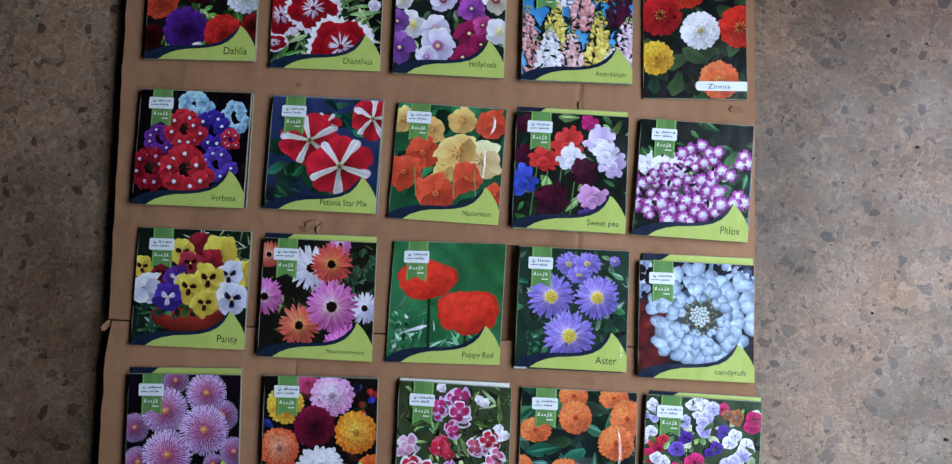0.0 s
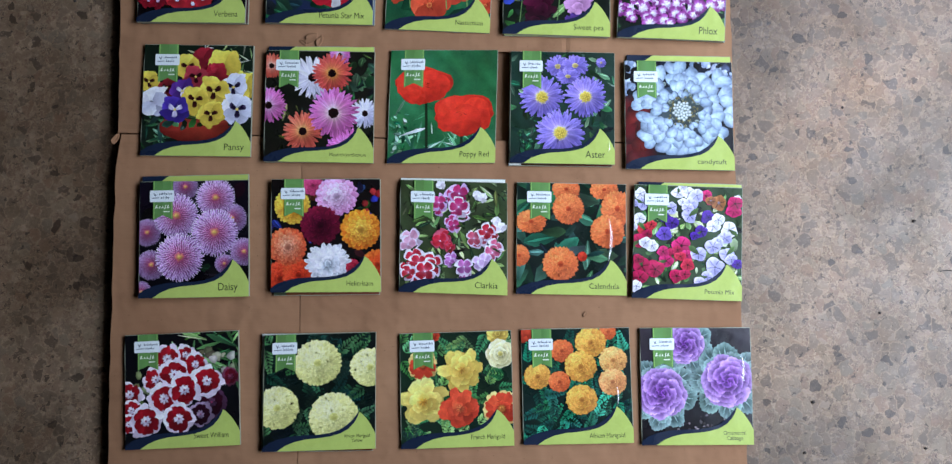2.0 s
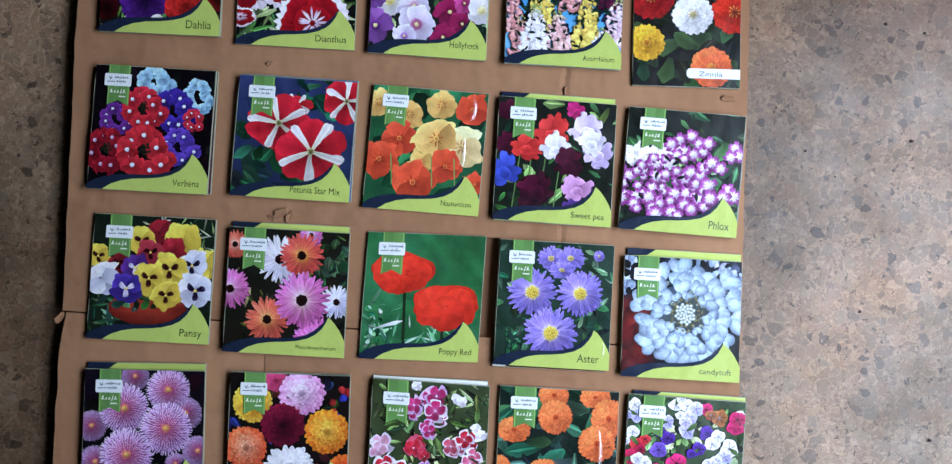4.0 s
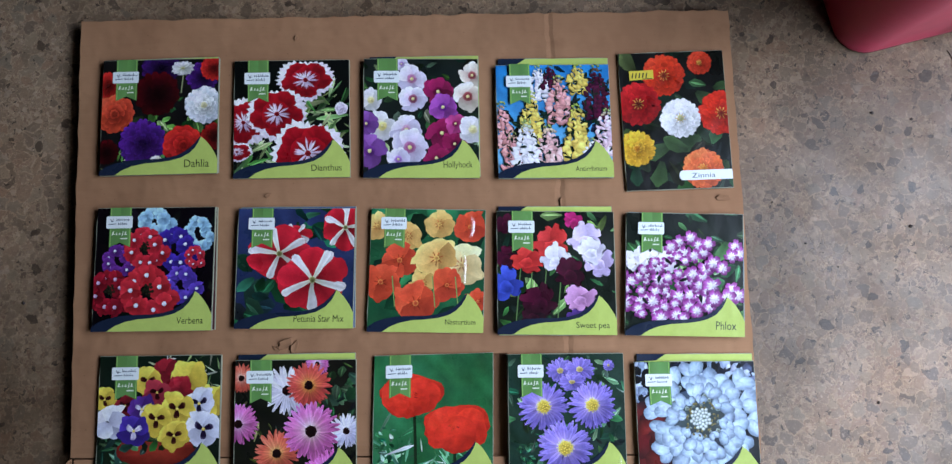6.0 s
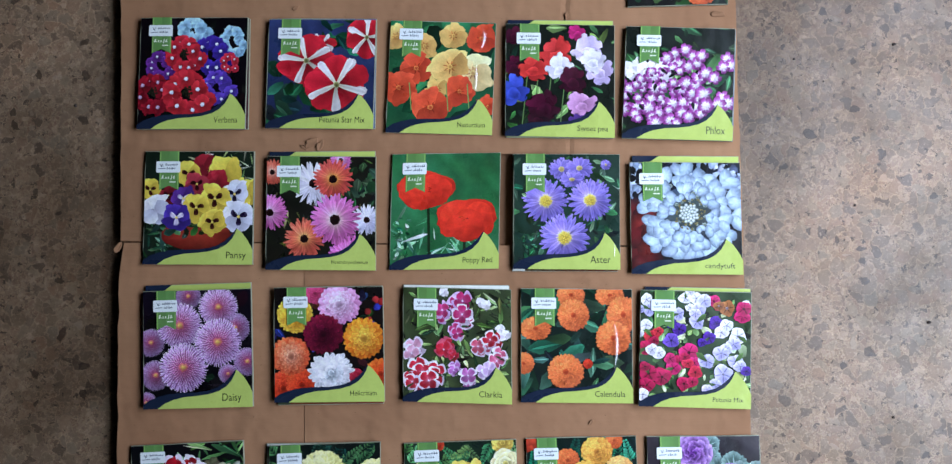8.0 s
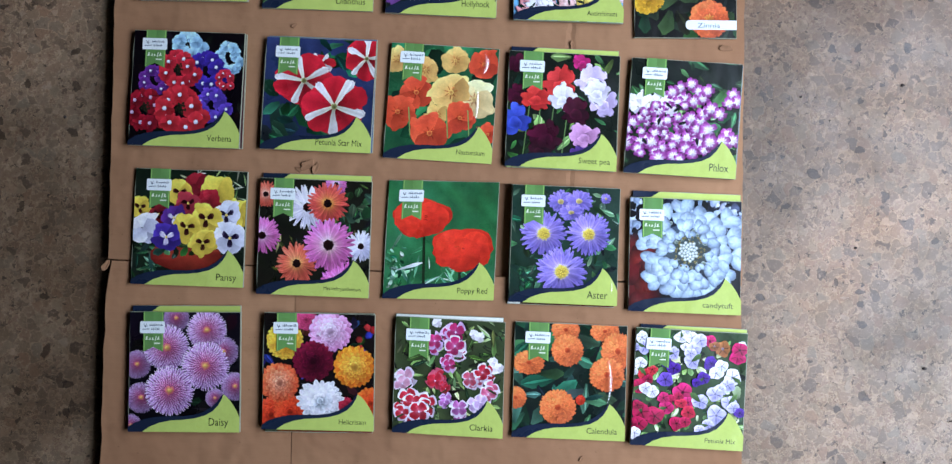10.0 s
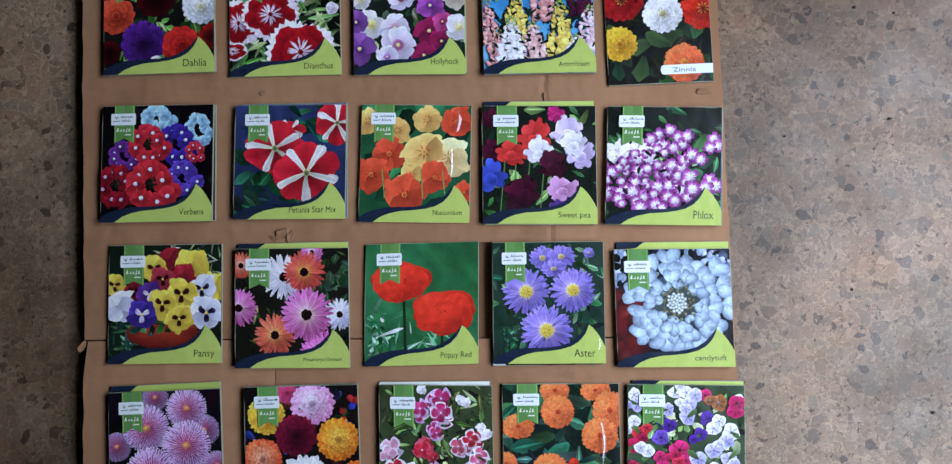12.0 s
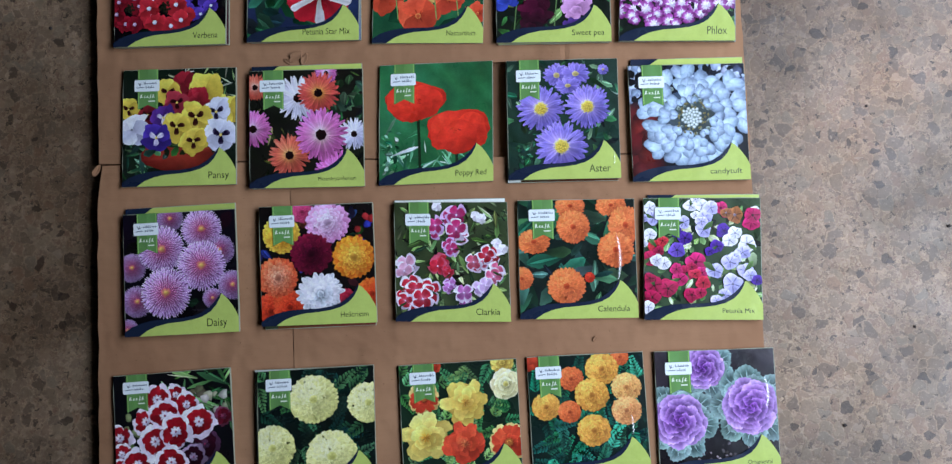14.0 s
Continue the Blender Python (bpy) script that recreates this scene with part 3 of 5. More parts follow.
def antirrhinum(k):
    k.ground(lambda u, v: blend((34, 132, 196), (110, 176, 214), v))
    k.foliage(110, [(14, 34, 48), (18, 44, 36), (30, 66, 50), (16, 26, 44)], (0.07, 0.16), 0.26, (0, 0.4, 1, 1))
    k.foliage(40, [(16, 40, 52), (22, 54, 44)], (0.06, 0.13), 0.2, (0.35, 0.05, 1, 0.45))

    def spike(x, v0, v1, w, c, tip=True):
        n = int((v1 - v0) / 0.042) + 2
        for i in range(n):
            t = i / (n - 1)
            ww = 1.25 * w * (0.35 + 0.65 * min(1, t * 1.8)) * random.uniform(0.85, 1.2)
            for s in (-0.8, 0.75, -0.1, 0.2):
                col = vary(blend((130, 170, 70), c, min(1, t * 4 + 0.2)) if tip else c, 0.14)
                k.blob(x + s * ww + random.uniform(-0.012, 0.012), v0 + (v1 - v0) * t + abs(s) * 0.02, ww * random.uniform(0.3, 0.5), ww * random.uniform(0.22, 0.4), tone(col, 1.1), tone(col, 0.84), 8, 0.35, random.uniform(0, 90))
                if random.random() < 0.5:
                    k.leaf(x + random.uniform(-1.3, 1.3) * ww, v0 + (v1 - v0) * t, random.uniform(0, 360), ww * 0.6, ww * 0.12, (34, 62, 44))

    Y, W, Pk, Mr = (226, 196, 84), (228, 228, 232), (222, 150, 142), (84, 22, 56)
    for a in ((0.37, 0.0, 0.3, 0.06, W), (0.48, 0.0, 0.18, 0.05, Mr), (0.55, 0.1, 0.5, 0.075, Pk), (0.72, 0.0, 0.24, 0.065, Y), (0.88, 0.0, 0.46, 0.07, Mr), (0.04, 0.33, 0.72, 0.06, Pk), (0.3, 0.24, 0.68, 0.07, Y),
              (0.96, 0.4, 0.78, 0.07, (226, 190, 196)), (0.13, 0.6, 0.9, 0.06, Pk), (0.45, 0.54, 0.86, 0.08, (220, 170, 160)), (0.7, 0.36, 0.86, 0.085, Y), (0.25, 0.5, 0.97, 0.08, W), (0.83, 0.66, 0.88, 0.06, W)):
        spike(*a)


def zinnia(k):
    k.ground(even((24, 26, 22)))
    k.foliage(60, [(40, 62, 38), (56, 84, 48), (30, 44, 30)], (0.12, 0.3), 0.35)
    for a in ((0.45, 0.68, 160, 0.3), (0.6, 0.72, 200, 0.25), (0.35, 0.8, 100, 0.25), (0.72, 0.3, 40, 0.25)):
        k.leaf(a[0], a[1], a[2], a[3], 0.08, (74, 104, 58))
    for x, y, r, c, h in ((0.42, 0.17, 0.19, (230, 62, 28), (150, 40, 20)), (0.77, 0.085, 0.11, (222, 68, 38), (210, 160, 60)), (0.16, 0.375, 0.2, (188, 30, 32), (110, 20, 22)), (0.94, 0.46, 0.2, (216, 50, 28), (150, 34, 20)),
                          (0.55, 0.49, 0.18, (234, 240, 230), (196, 206, 140)), (0.12, 0.7, 0.16, (234, 176, 44), (214, 140, 30)), (0.73, 0.86, 0.18, (236, 108, 56), (220, 130, 50))):
        k.pom(x, y, r * 1.08, c, tone(c, 0.92), h, 5, 26, fine=1.4, edge=1.06)
        k.ring(x, y, 9, r * 0.06, r * 0.3, r * 0.02, (150, 60, 30), (214, 170, 70), (230, 200, 90))


def verbena(k):
    k.ground(even((18, 12, 20)))
    k.foliage(20, [(24, 32, 26), (40, 20, 40)])

    def umbel(x, y, r, c, eye, n=13, heart=True, squash=1.0):
        for i in range(n):
            a, q = i * 2.4, r * (0.45 + 0.5 * ((i * 0.618) % 1))
            px, py = x + math.cos(a) * q, y + math.sin(a) * q * squash / k.tall
            k.broad(px, py, r * 0.42, 5, tone(c, 0.75), c, tone(c, 1.1), None, wid=1.1)
            if eye:
                k.blob(px, py, r * 0.1, r * 0.1, eye, blend(eye, (120, 170, 220), 0.3), 6)
        if heart:
            for i in range(12):
                a, q = i * 2.4, r * 0.05 * math.sqrt(i) * 1.4
                k.blob(x + math.cos(a) * q, y + math.sin(a) * q, r * 0.07, r * 0.07, (60, 60, 40), (24, 30, 20), 6)

    E = (224, 226, 240)
    umbel(0.5, 0.1, 0.14, (150, 206, 234), None, 14, False, 0.8)
    umbel(0.87, 0.2, 0.12, (150, 206, 234), None, 12, False, 1.3)
    umbel(0.2, 0.42, 0.13, (108, 50, 140), E, 10, False)
    umbel(0.68, 0.32, 0.17, (66, 46, 150), E, 14, False)
    umbel(0.85, 0.4, 0.09, (210, 50, 66), E, 8, False)
    umbel(0.42, 0.32, 0.17, (204, 44, 58), E, 14)
    umbel(0.74, 0.62, 0.15, (92, 66, 172), E, 12, False)
    umbel(0.14, 0.67, 0.18, (152, 26, 44), (200, 160, 180), 14)
    umbel(0.46, 0.67, 0.21, (204, 46, 56), E, 18)


def petunia_star(k):
    k.ground(lambda u, v: blend((52, 66, 104), (36, 50, 78), v))
    k.foliage(24, [(26, 70, 44), (36, 92, 60), (28, 50, 50)], (0.12, 0.3), 0.4, (0.05, 0.5, 0.6, 1))
    k.foliage(24, [(26, 70, 44), (36, 92, 60)], (0.1, 0.2), 0.3, (0.5, 0, 1, 0.25))

    def star(x, y, r, start, squash=1.0):
        R, W = (212, 36, 52), (228, 230, 218)
        k.blob(x, y, r, r * squash, tone(R, 0.8), R, 26, 0.1)
        k.ring(x, y, 5, 0, r * 1.0, r * 0.13, (196, 200, 150), W, W, squash, 0.12, 0.05, start, tip=1.0)
        k.ring(x, y, 5, r * 0.12, r * 1.05, r * 0.34, tone(R, 0.7), R, tone(R, 1.06), squash, 0.1, 0.08, start + 36, tip=0.75)
        k.ring(x, y, 5, 0, r * 0.98, r * 0.1, (196, 200, 150), W, W, squash, 0.1, 0.05, start, tip=1.2)
        k.blob(x, y, r * 0.1, r * 0.1, (90, 90, 50), (150, 160, 90), 8)

    star(0.5, 0.22, 0.13, 20, 0.6)
    star(0.92, 0.16, 0.19, 60)
    star(0.36, 0.38, 0.25, 40, 0.95)
    star(0.65, 0.6, 0.28, 15, 0.95)


def nasturtium(k):
    k.ground(even((40, 100, 62)))
    k.mottle(16, [(46, 130, 80), (60, 140, 84), (26, 60, 40), (30, 90, 60)], (0.09, 0.17))
    O, Y, P = (226, 84, 50), (234, 184, 96), (236, 210, 136)
    for x, y, r, c, s in ((0.06, 0.14, 0.12, Y, 1), (0.6, 0.12, 0.13, Y, 0.9), (0.33, 0.22, 0.12, Y, 1), (0.87, 0.14, 0.14, O, 1), (0.26, 0.42, 0.16, O, 1), (0.8, 0.45, 0.18, P, 1.1), (0.58, 0.4, 0.18, Y, 1), (0.1, 0.6, 0.16, O, 1), (0.47, 0.6, 0.11, Y, 0.8),
                          (0.68, 0.62, 0.13, O, 1.25), (0.41, 0.77, 0.19, O, 0.9), (0.95, 0.75, 0.1, O, 1)):
        k.broad(x, y, r, 5, blend(c, (140, 60, 20), 0.3), c, tone(c, 1.05), None, squash=s, wid=1.4)
        k.ring(x, y, 7, r * 0.08, r * 0.4, r * 0.03, (150, 50, 30), blend(c, (150, 50, 20), 0.5), c)
        k.blob(x, y, r * 0.14, r * 0.14, blend(c, (90, 30, 10), 0.4), blend(c, (240, 200, 90), 0.5), 7)
    for x in (0.2, 0.55, 0.75):
        k.stroke(((x, 0.55), (x + 0.03, 0.8)), 0.01, (130, 170, 90))


def sweet_pea(k):
    k.ground(even((30, 40, 30)))
    k.foliage(70, [DEEP, MIDG, (90, 120, 66)], (0.08, 0.2), 0.22)
    for x in (0.3, 0.42, 0.55, 0.2):
        k.stroke(((x, 0.45), (x - 0.05, 0.95)), 0.01, (104, 140, 80))
    R, W, L, M, B, Pk = (222, 60, 54), (234, 232, 244), (206, 188, 226), (82, 22, 48), (62, 84, 188), (196, 140, 182)
    for x, y, r, c, s in ((0.66, 0.07, 0.08, (190, 40, 110), 1), (0.08, 0.1, 0.09, M, 1), (0.08, 0.38, 0.1, M, 1), (0.25, 0.4, 0.13, R, 0.9), (0.47, 0.26, 0.15, R, 1), (0.76, 0.22, 0.14, L, 1), (0.86, 0.41, 0.13, L, 1), (0.8, 0.32, 0.12, W, 0.9), (0.5, 0.39, 0.13, W, 0.9),
                          (0.62, 0.5, 0.13, M, 0.95), (0.68, 0.86, 0.1, (90, 60, 130), 0.9), (0.7, 0.71, 0.13, Pk, 0.8), (0.36, 0.73, 0.15, M, 0.9), (0.3, 0.85, 0.1, tone(M, 0.8), 1), (0.07, 0.6, 0.14, B, 1.1)):
        k.broad(x, y, r, 4, tone(c, 0.75), c, tone(c, 1.08), None, squash=s, wid=1.0, notch=0.15)
        k.blob(x, y + r * 0.2, r * 0.45, r * 0.4 * s, tone(c, 0.8), tone(c, 1.02), 10, 0.2)


def phlox(k):
    k.ground(even((26, 38, 28)))
    k.foliage(90, [(36, 62, 40), (56, 94, 54), (80, 122, 72), (20, 30, 22)], (0.08, 0.2), 0.3)

    def eyed(x, y, r):
        k.broad(x, y, r, 5, (236, 228, 240), (160, 74, 150), (122, 44, 112), None, wid=0.8)
        k.ring(x, y, 10, 0, r * 0.62, r * 0.09, (240, 236, 244), (236, 226, 240), (196, 140, 190))

    for i in range(9):
        k.broad(0.03 + 0.05 * i, 0.38 + 0.05 * math.sin(i * 2.1), 0.07, 5, (226, 220, 226), (232, 228, 234), (236, 234, 238), (200, 190, 150), wid=1.2)
    for x, y in ((0.93, 0.27), (0.97, 0.33), (0.9, 0.35), (0.45, 0.24), (0.55, 0.2), (0.62, 0.26), (0.38, 0.28), (0.5, 0.33), (0.66, 0.32), (0.58, 0.35), (0.7, 0.25), (0.44, 0.37)):
        eyed(x, y, 0.065)
    for i in range(52):
        a, q = i * 2.4, 0.062 * math.sqrt(i)
        eyed(0.36 + math.cos(a) * q * 0.98 + random.uniform(-0.03, 0.03), 0.64 + math.sin(a) * q * 0.58 + random.uniform(-0.03, 0.03), random.uniform(0.045, 0.085))
        if i % 3 == 0:
            k.leaf(random.uniform(0.05, 0.8), random.uniform(0.4, 0.85), random.uniform(0, 360), 0.07, 0.016, (22, 34, 26))
    for x, y in ((0.9, 0.62), (0.95, 0.67), (0.86, 0.69), (0.75, 0.7), (0.68, 0.45), (0.74, 0.41), (0.82, 0.45), (0.6, 0.8)):
        eyed(x, y, random.uniform(0.06, 0.085))


def pansy(k):
    k.ground(even((28, 44, 30)))
    k.foliage(50, [(150, 176, 110), (110, 146, 84), (190, 206, 150)], (0.08, 0.16), 0.06, (0.45, 0, 1, 0.35))
    k.foliage(46, [DEEP, (40, 80, 56), (70, 110, 74)], (0.08, 0.2), 0.14, (0, 0.5, 0.35, 0.98))
    k.blob(0.52, 0.75, 0.36, 0.14, (158, 60, 40), (112, 36, 26), 24, 0.04)
    k.stroke(((0.2, 0.68), (0.52, 0.715), (0.84, 0.67)), 0.035, (160, 66, 46))
    k.foliage(40, [DEEP, MIDG, (60, 100, 70)], (0.06, 0.14), 0.35, (0.2, 0.55, 0.85, 0.7))
    Y, W, Mr, V = (234, 204, 70), (216, 224, 240), (160, 40, 52), (74, 52, 148)

    def face(x, y, r, c, mark=(70, 18, 22), eyes=True):
        k.broad(x, y, r, 5, tone(c, 0.85), c, tone(c, 1.05), None, start=54, wid=1.4)
        if eyes:
            for a in (90, 205, 335):
                k.petal(x, y * k.tall, radians(a), 0, r * 0.55, r * 0.17, mark, mark, blend(mark, c, 0.4), tip=0.8)
                k.up()
            k.blob(x, y, r * 0.1, r * 0.1, (236, 210, 90), (236, 200, 80), 6)

    for x, y, r, c, e in ((0.55, 0.13, 0.11, Mr, 0), (0.4, 0.2, 0.12, Y, 1), (0.74, 0.2, 0.16, Y, 0), (0.67, 0.26, 0.1, Mr, 0), (0.95, 0.36, 0.12, Y, 0), (0.48, 0.29, 0.11, (176, 60, 70), 1), (0.05, 0.34, 0.1, Y, 1), (0.22, 0.39, 0.09, (130, 36, 44), 1),
                          (0.36, 0.42, 0.11, (88, 50, 130), 1), (0.83, 0.38, 0.13, W, 1), (0.1, 0.52, 0.14, W, 0), (0.65, 0.42, 0.14, Y, 1), (0.48, 0.5, 0.13, Y, 1), (0.87, 0.58, 0.15, W, 1), (0.3, 0.59, 0.13, V, 1), (0.63, 0.63, 0.12, Y, 1)):
        mark = (70, 18, 22) if c == Y else (40, 24, 60) if c == W else (220, 214, 236) if c[2] > 120 else (60, 10, 16)
        face(x, y, r, c, mark, e)


def mesembryanthemum(k):
    k.ground(even((36, 36, 26)))
    k.foliage(60, [(70, 80, 44), (110, 110, 70), DARK, (50, 62, 36)], (0.06, 0.2), 0.1)
    k.foliage(26, [(36, 62, 40), (58, 92, 60)], (0.08, 0.14), 0.4, (0.76, 0.1, 1, 0.4))
    Pk, O, W = (222, 112, 178), (234, 104, 78), (226, 226, 242)
    H = (52, 24, 22)
    for x, y, r, c, b in ((0.05, 0.14, 0.12, O, (240, 180, 150)), (0.68, 0.03, 0.1, Pk, W), (0.43, 0.24, 0.2, W, (236, 236, 240)), (0.61, 0.2, 0.185, (234, 90, 76), (240, 170, 70)), (0.03, 0.5, 0.17, Pk, (236, 190, 210)), (0.92, 0.56, 0.14, (212, 216, 244), W),
                          (0.76, 0.88, 0.2, (214, 100, 170), (230, 170, 200)), (0.35, 0.73, 0.185, O, (242, 170, 90)), (0.63, 0.56, 0.235, Pk, (240, 214, 190))):
        k.daisy(x, y, r, 28, b, c, tone(c, 1.1), H, 0.22, 1.0, 0.92)
        k.blob(x, y, r * 0.13, r * 0.13, (30, 14, 14), (44, 22, 20), 10, 0.1)


def poppy(k):
    k.ground(lambda u, v: blend((46, 108, 62), (54, 124, 76), math.sin(u * 5 + v * 3) * 0.5 + 0.5))
    k.foliage(34, [(140, 186, 150), (90, 150, 104), (60, 120, 80)], (0.1, 0.26), 0.06, (0, 0.62, 0.75, 0.95))
    k.foliage(24, [(40, 90, 60), (120, 170, 130)], (0.04, 0.08), 0.3, (0.02, 0.55, 0.14, 0.95))
    S = (40, 66, 38)
    k.stroke(((0.34, 0.4), (0.35, 0.62), (0.36, 0.9)), 0.024, S)
    k.stroke(((0.68, 0.7), (0.69, 0.95)), 0.024, S)
    R = (228, 56, 34)
    for x, y, rx, ry in ((0.31, 0.31, 0.26, 0.18), (0.7, 0.57, 0.275, 0.195)):
        k.blob(x, y, rx, ry, tone(R, 0.95), tone(R, 0.9), 26, 0.12)
        k.blob(x - rx * 0.35, y + 0.01, rx * 0.6, ry * 0.85, R, tone(R, 1.04), 18, 0.12)
        k.blob(x + rx * 0.35, y + 0.01, rx * 0.58, ry * 0.85, tone(R, 0.96), R, 18, 0.12)
        k.blob(x, y + 0.05, rx * 0.62, ry * 0.72, tone(R, 1.02), tone(R, 0.93), 18, 0.1)
        k.foliage(7, [tone(R, 0.7), tone(R, 0.8)], (0.02, 0.05), 0.12, (x - 0.06, y - 0.02, x + 0.06, y + 0.02))


def aster(k):
    k.ground(even((40, 68, 52)))
    k.foliage(120, [(34, 68, 46), (52, 92, 64), (30, 48, 40), (80, 112, 84)], (0.06, 0.16), 0.22)
    V = (134, 120, 204)
    for x, y, r, s in ((0.45, 0.13, 0.12, 0.9), (0.62, 0.12, 0.13, 0.8), (0.55, 0.22, 0.12, 0.6), (0.87, 0.09, 0.05, 1)):
        k.daisy(x, y, r, 18, tone(V, 0.9), V, tone(V, 1.15), (206, 186, 110), 0.25, s)
    for x, y, r in ((0.72, 0.4, 0.21), (0.3, 0.41, 0.22), (0.48, 0.73, 0.24)):
        k.daisy(x, y, r, 30, (200, 180, 220), V, tone(V, 1.12), (222, 196, 74), 0.28, 0.95, 0.95)
        k.ring(x, y, 22, r * 0.16, r * 0.32, r * 0.02, (222, 190, 60), (232, 214, 120), (236, 226, 190))
        for i in range(16):
            a, q = i * 2.4, r * 0.05 * math.sqrt(i)
            k.blob(x + math.cos(a) * q, y + math.sin(a) * q, r * 0.04, r * 0.04, (240, 216, 90), (206, 164, 40), 5)
    k.foliage(26, [(44, 96, 66), (60, 116, 80)], (0.03, 0.07), 0.3, (0.08, 0.7, 0.25, 0.92))


def candytuft(k):
    k.ground(lambda u, v: blend((34, 40, 54), (16, 16, 22), v) if u > 0.27 or v < 0.36 else (104, 32, 32))
    k.mottle(70, [(176, 196, 214), (96, 112, 136), (146, 168, 192)], (0.02, 0.055), (0, 0, 1, 0.3))
    k.mottle(26, [(14, 16, 22), (24, 28, 38)], (0.02, 0.05), (0, 0, 1, 0.36))
    k.mottle(10, [(112, 36, 34), (84, 26, 28)], (0.08, 0.12), (0, 0.5, 0.2, 0.95))
    W = (162, 190, 208)
    cx, cy = 0.53, 0.46
    k.blob(cx + 0.02, cy, 0.3, 0.29, (70, 84, 74), (60, 74, 92), 30, 0.1)
    # florets: rings of round petals, the outer pair of each the larger
    for n, q, s in ((14, 0.345, 0.105), (12, 0.262, 0.095), (10, 0.195, 0.08), (8, 0.14, 0.05)):
        for i in range(n):
            a = 6.283 * (i + random.uniform(-0.18, 0.18)) / n + q * 7
            q2 = q * random.uniform(0.9, 1.1) * (1.14 if math.cos(a) > 0.5 else 1.0)
            x, y = cx + math.cos(a) * q2, cy + math.sin(a) * q2 * 0.97
            for d in (-1, 1):
                c = vary(W, 0.07)
                b = a + d * random.uniform(0.5, 0.9)
                k.blob(x + math.cos(b) * s * 0.5, y + math.sin(b) * s * 0.5, s * random.uniform(0.7, 0.88), s * random.uniform(0.52, 0.64), tone(c, 1.06), tone(c, random.uniform(0.66, 0.86)), 18, 0.06, math.degrees(b))
            k.blob(x - math.cos(a) * s * 0.55, y - math.sin(a) * s * 0.55, s * 0.24, s * 0.2, (96, 110, 84), (150, 170, 160), 8, 0.15)
    k.blob(cx, cy, 0.085, 0.08, (110, 124, 104), (64, 78, 66), 18, 0.15)
    for i in range(34):
        a, q = i * 2.4, 0.015 * math.sqrt(i)
        k.blob(cx + math.cos(a) * q, cy + math.sin(a) * q, 0.017, 0.016, (212, 224, 220), (120, 140, 120), 8)
    for i in range(30):
        a, q = i * 1.7, random.uniform(0.09, 0.15)
        k.blob(cx + math.cos(a) * q, cy + math.sin(a) * q, random.uniform(0.008, 0.016), 0.009, (96, 88, 44), (150, 142, 84), 6, 0.2, random.uniform(0, 180))


def daisy_pink(k):
    k.ground(lambda u, v: blend((26, 20, 34), (14, 12, 18), v))
    k.foliage(24, [(24, 36, 32), (46, 26, 44), (20, 22, 26)], (0.1, 0.22), 0.4)
    for x, y, r in ((0.42, 0.05, 0.12), (0.07, 0.44, 0.13), (0.11, 0.72, 0.14), (0.02, 0.95, 0.1), (0.96, 0.62, 0.13), (0.78, 0.72, 0.09), (0.85, 0.33, 0.14), (0.7, 0.15, 0.185), (0.34, 0.3, 0.21), (0.69, 0.45, 0.22), (0.37, 0.66, 0.225)):
        far = 0.78 if r < 0.15 else 1.0
        k.blob(x, y, r * 0.95, r * 0.95, (150, 70, 110), (108, 66, 118), 34, 0.03, teeth=0.08)
        for j in range(13):
            t = j / 12
            r1 = r * (1 - 0.78 * t)
            c = tone(blend((188, 140, 200), (214, 96, 132), t ** 1.7), far)
            n = max(12, int(58 * (1 - 0.7 * t)))
            k.ring(x, y - 0.02 * t * r, n, r1 * 0.74, r1, 1.5 * r1 / n, tone(c, 0.58), c, tone(blend((240, 224, 246), c, 0.3 * t), far), 1.0, 0.035, 0.1, crease=0.98, tip=0.9)
        k.blob(x, y - 0.02 * r, r * 0.22, r * 0.2, (206, 150, 84), (196, 84, 108), 14, 0.15, teeth=0.15)
        k.blob(x, y - 0.02 * r, r * 0.1, r * 0.08, (222, 184, 84), (212, 146, 84), 9, 0.15)


def helicrisam(k):
    k.ground(even((30, 24, 22)))
    k.foliage(30, [(40, 60, 36), (60, 30, 24), (40, 50, 90)], (0.05, 0.12), 0.3)
    k.mottle(8, [(54, 66, 170), (180, 50, 50)], (0.025, 0.04), (0.78, 0.1, 1, 0.35))
    for x, y, r, c, h, s in ((0.38, 0.05, 0.1, (200, 70, 110), (190, 60, 100), 1), (0.19, 0.24, 0.17, (240, 180, 56), (232, 150, 30), 1), (0.08, 0.88, 0.16, (226, 70, 38), (200, 60, 30), 1), (0.25, 0.85, 0.15, (228, 74, 36), (210, 60, 30), 1), (0.97, 0.76, 0.14, (232, 96, 32), (220, 70, 30), 1),
                             (0.6, 0.15, 0.2, (222, 140, 186), (230, 190, 214), 0.9), (0.15, 0.6, 0.18, (232, 92, 50), (240, 150, 110), 1), (0.82, 0.45, 0.19, (240, 122, 30), (244, 176, 60), 1), (0.45, 0.41, 0.19, (118, 24, 52), (84, 14, 40), 0.95), (0.75, 0.8, 0.09, (160, 40, 60), (140, 30, 50), 1)):
        k.pom(x, y, r, c, h, tone(h, 0.8), 7, 26, s, 1.15, 1.2, 0.6)
    k.daisy(0.52, 0.74, 0.21, 20, (206, 224, 232), (232, 242, 244), (244, 248, 248), (216, 232, 236), 0.1, 0.85, 1.15, 3)
    k.pom(0.52, 0.75, 0.12, (236, 244, 246), (214, 232, 236), None, 3, 13)


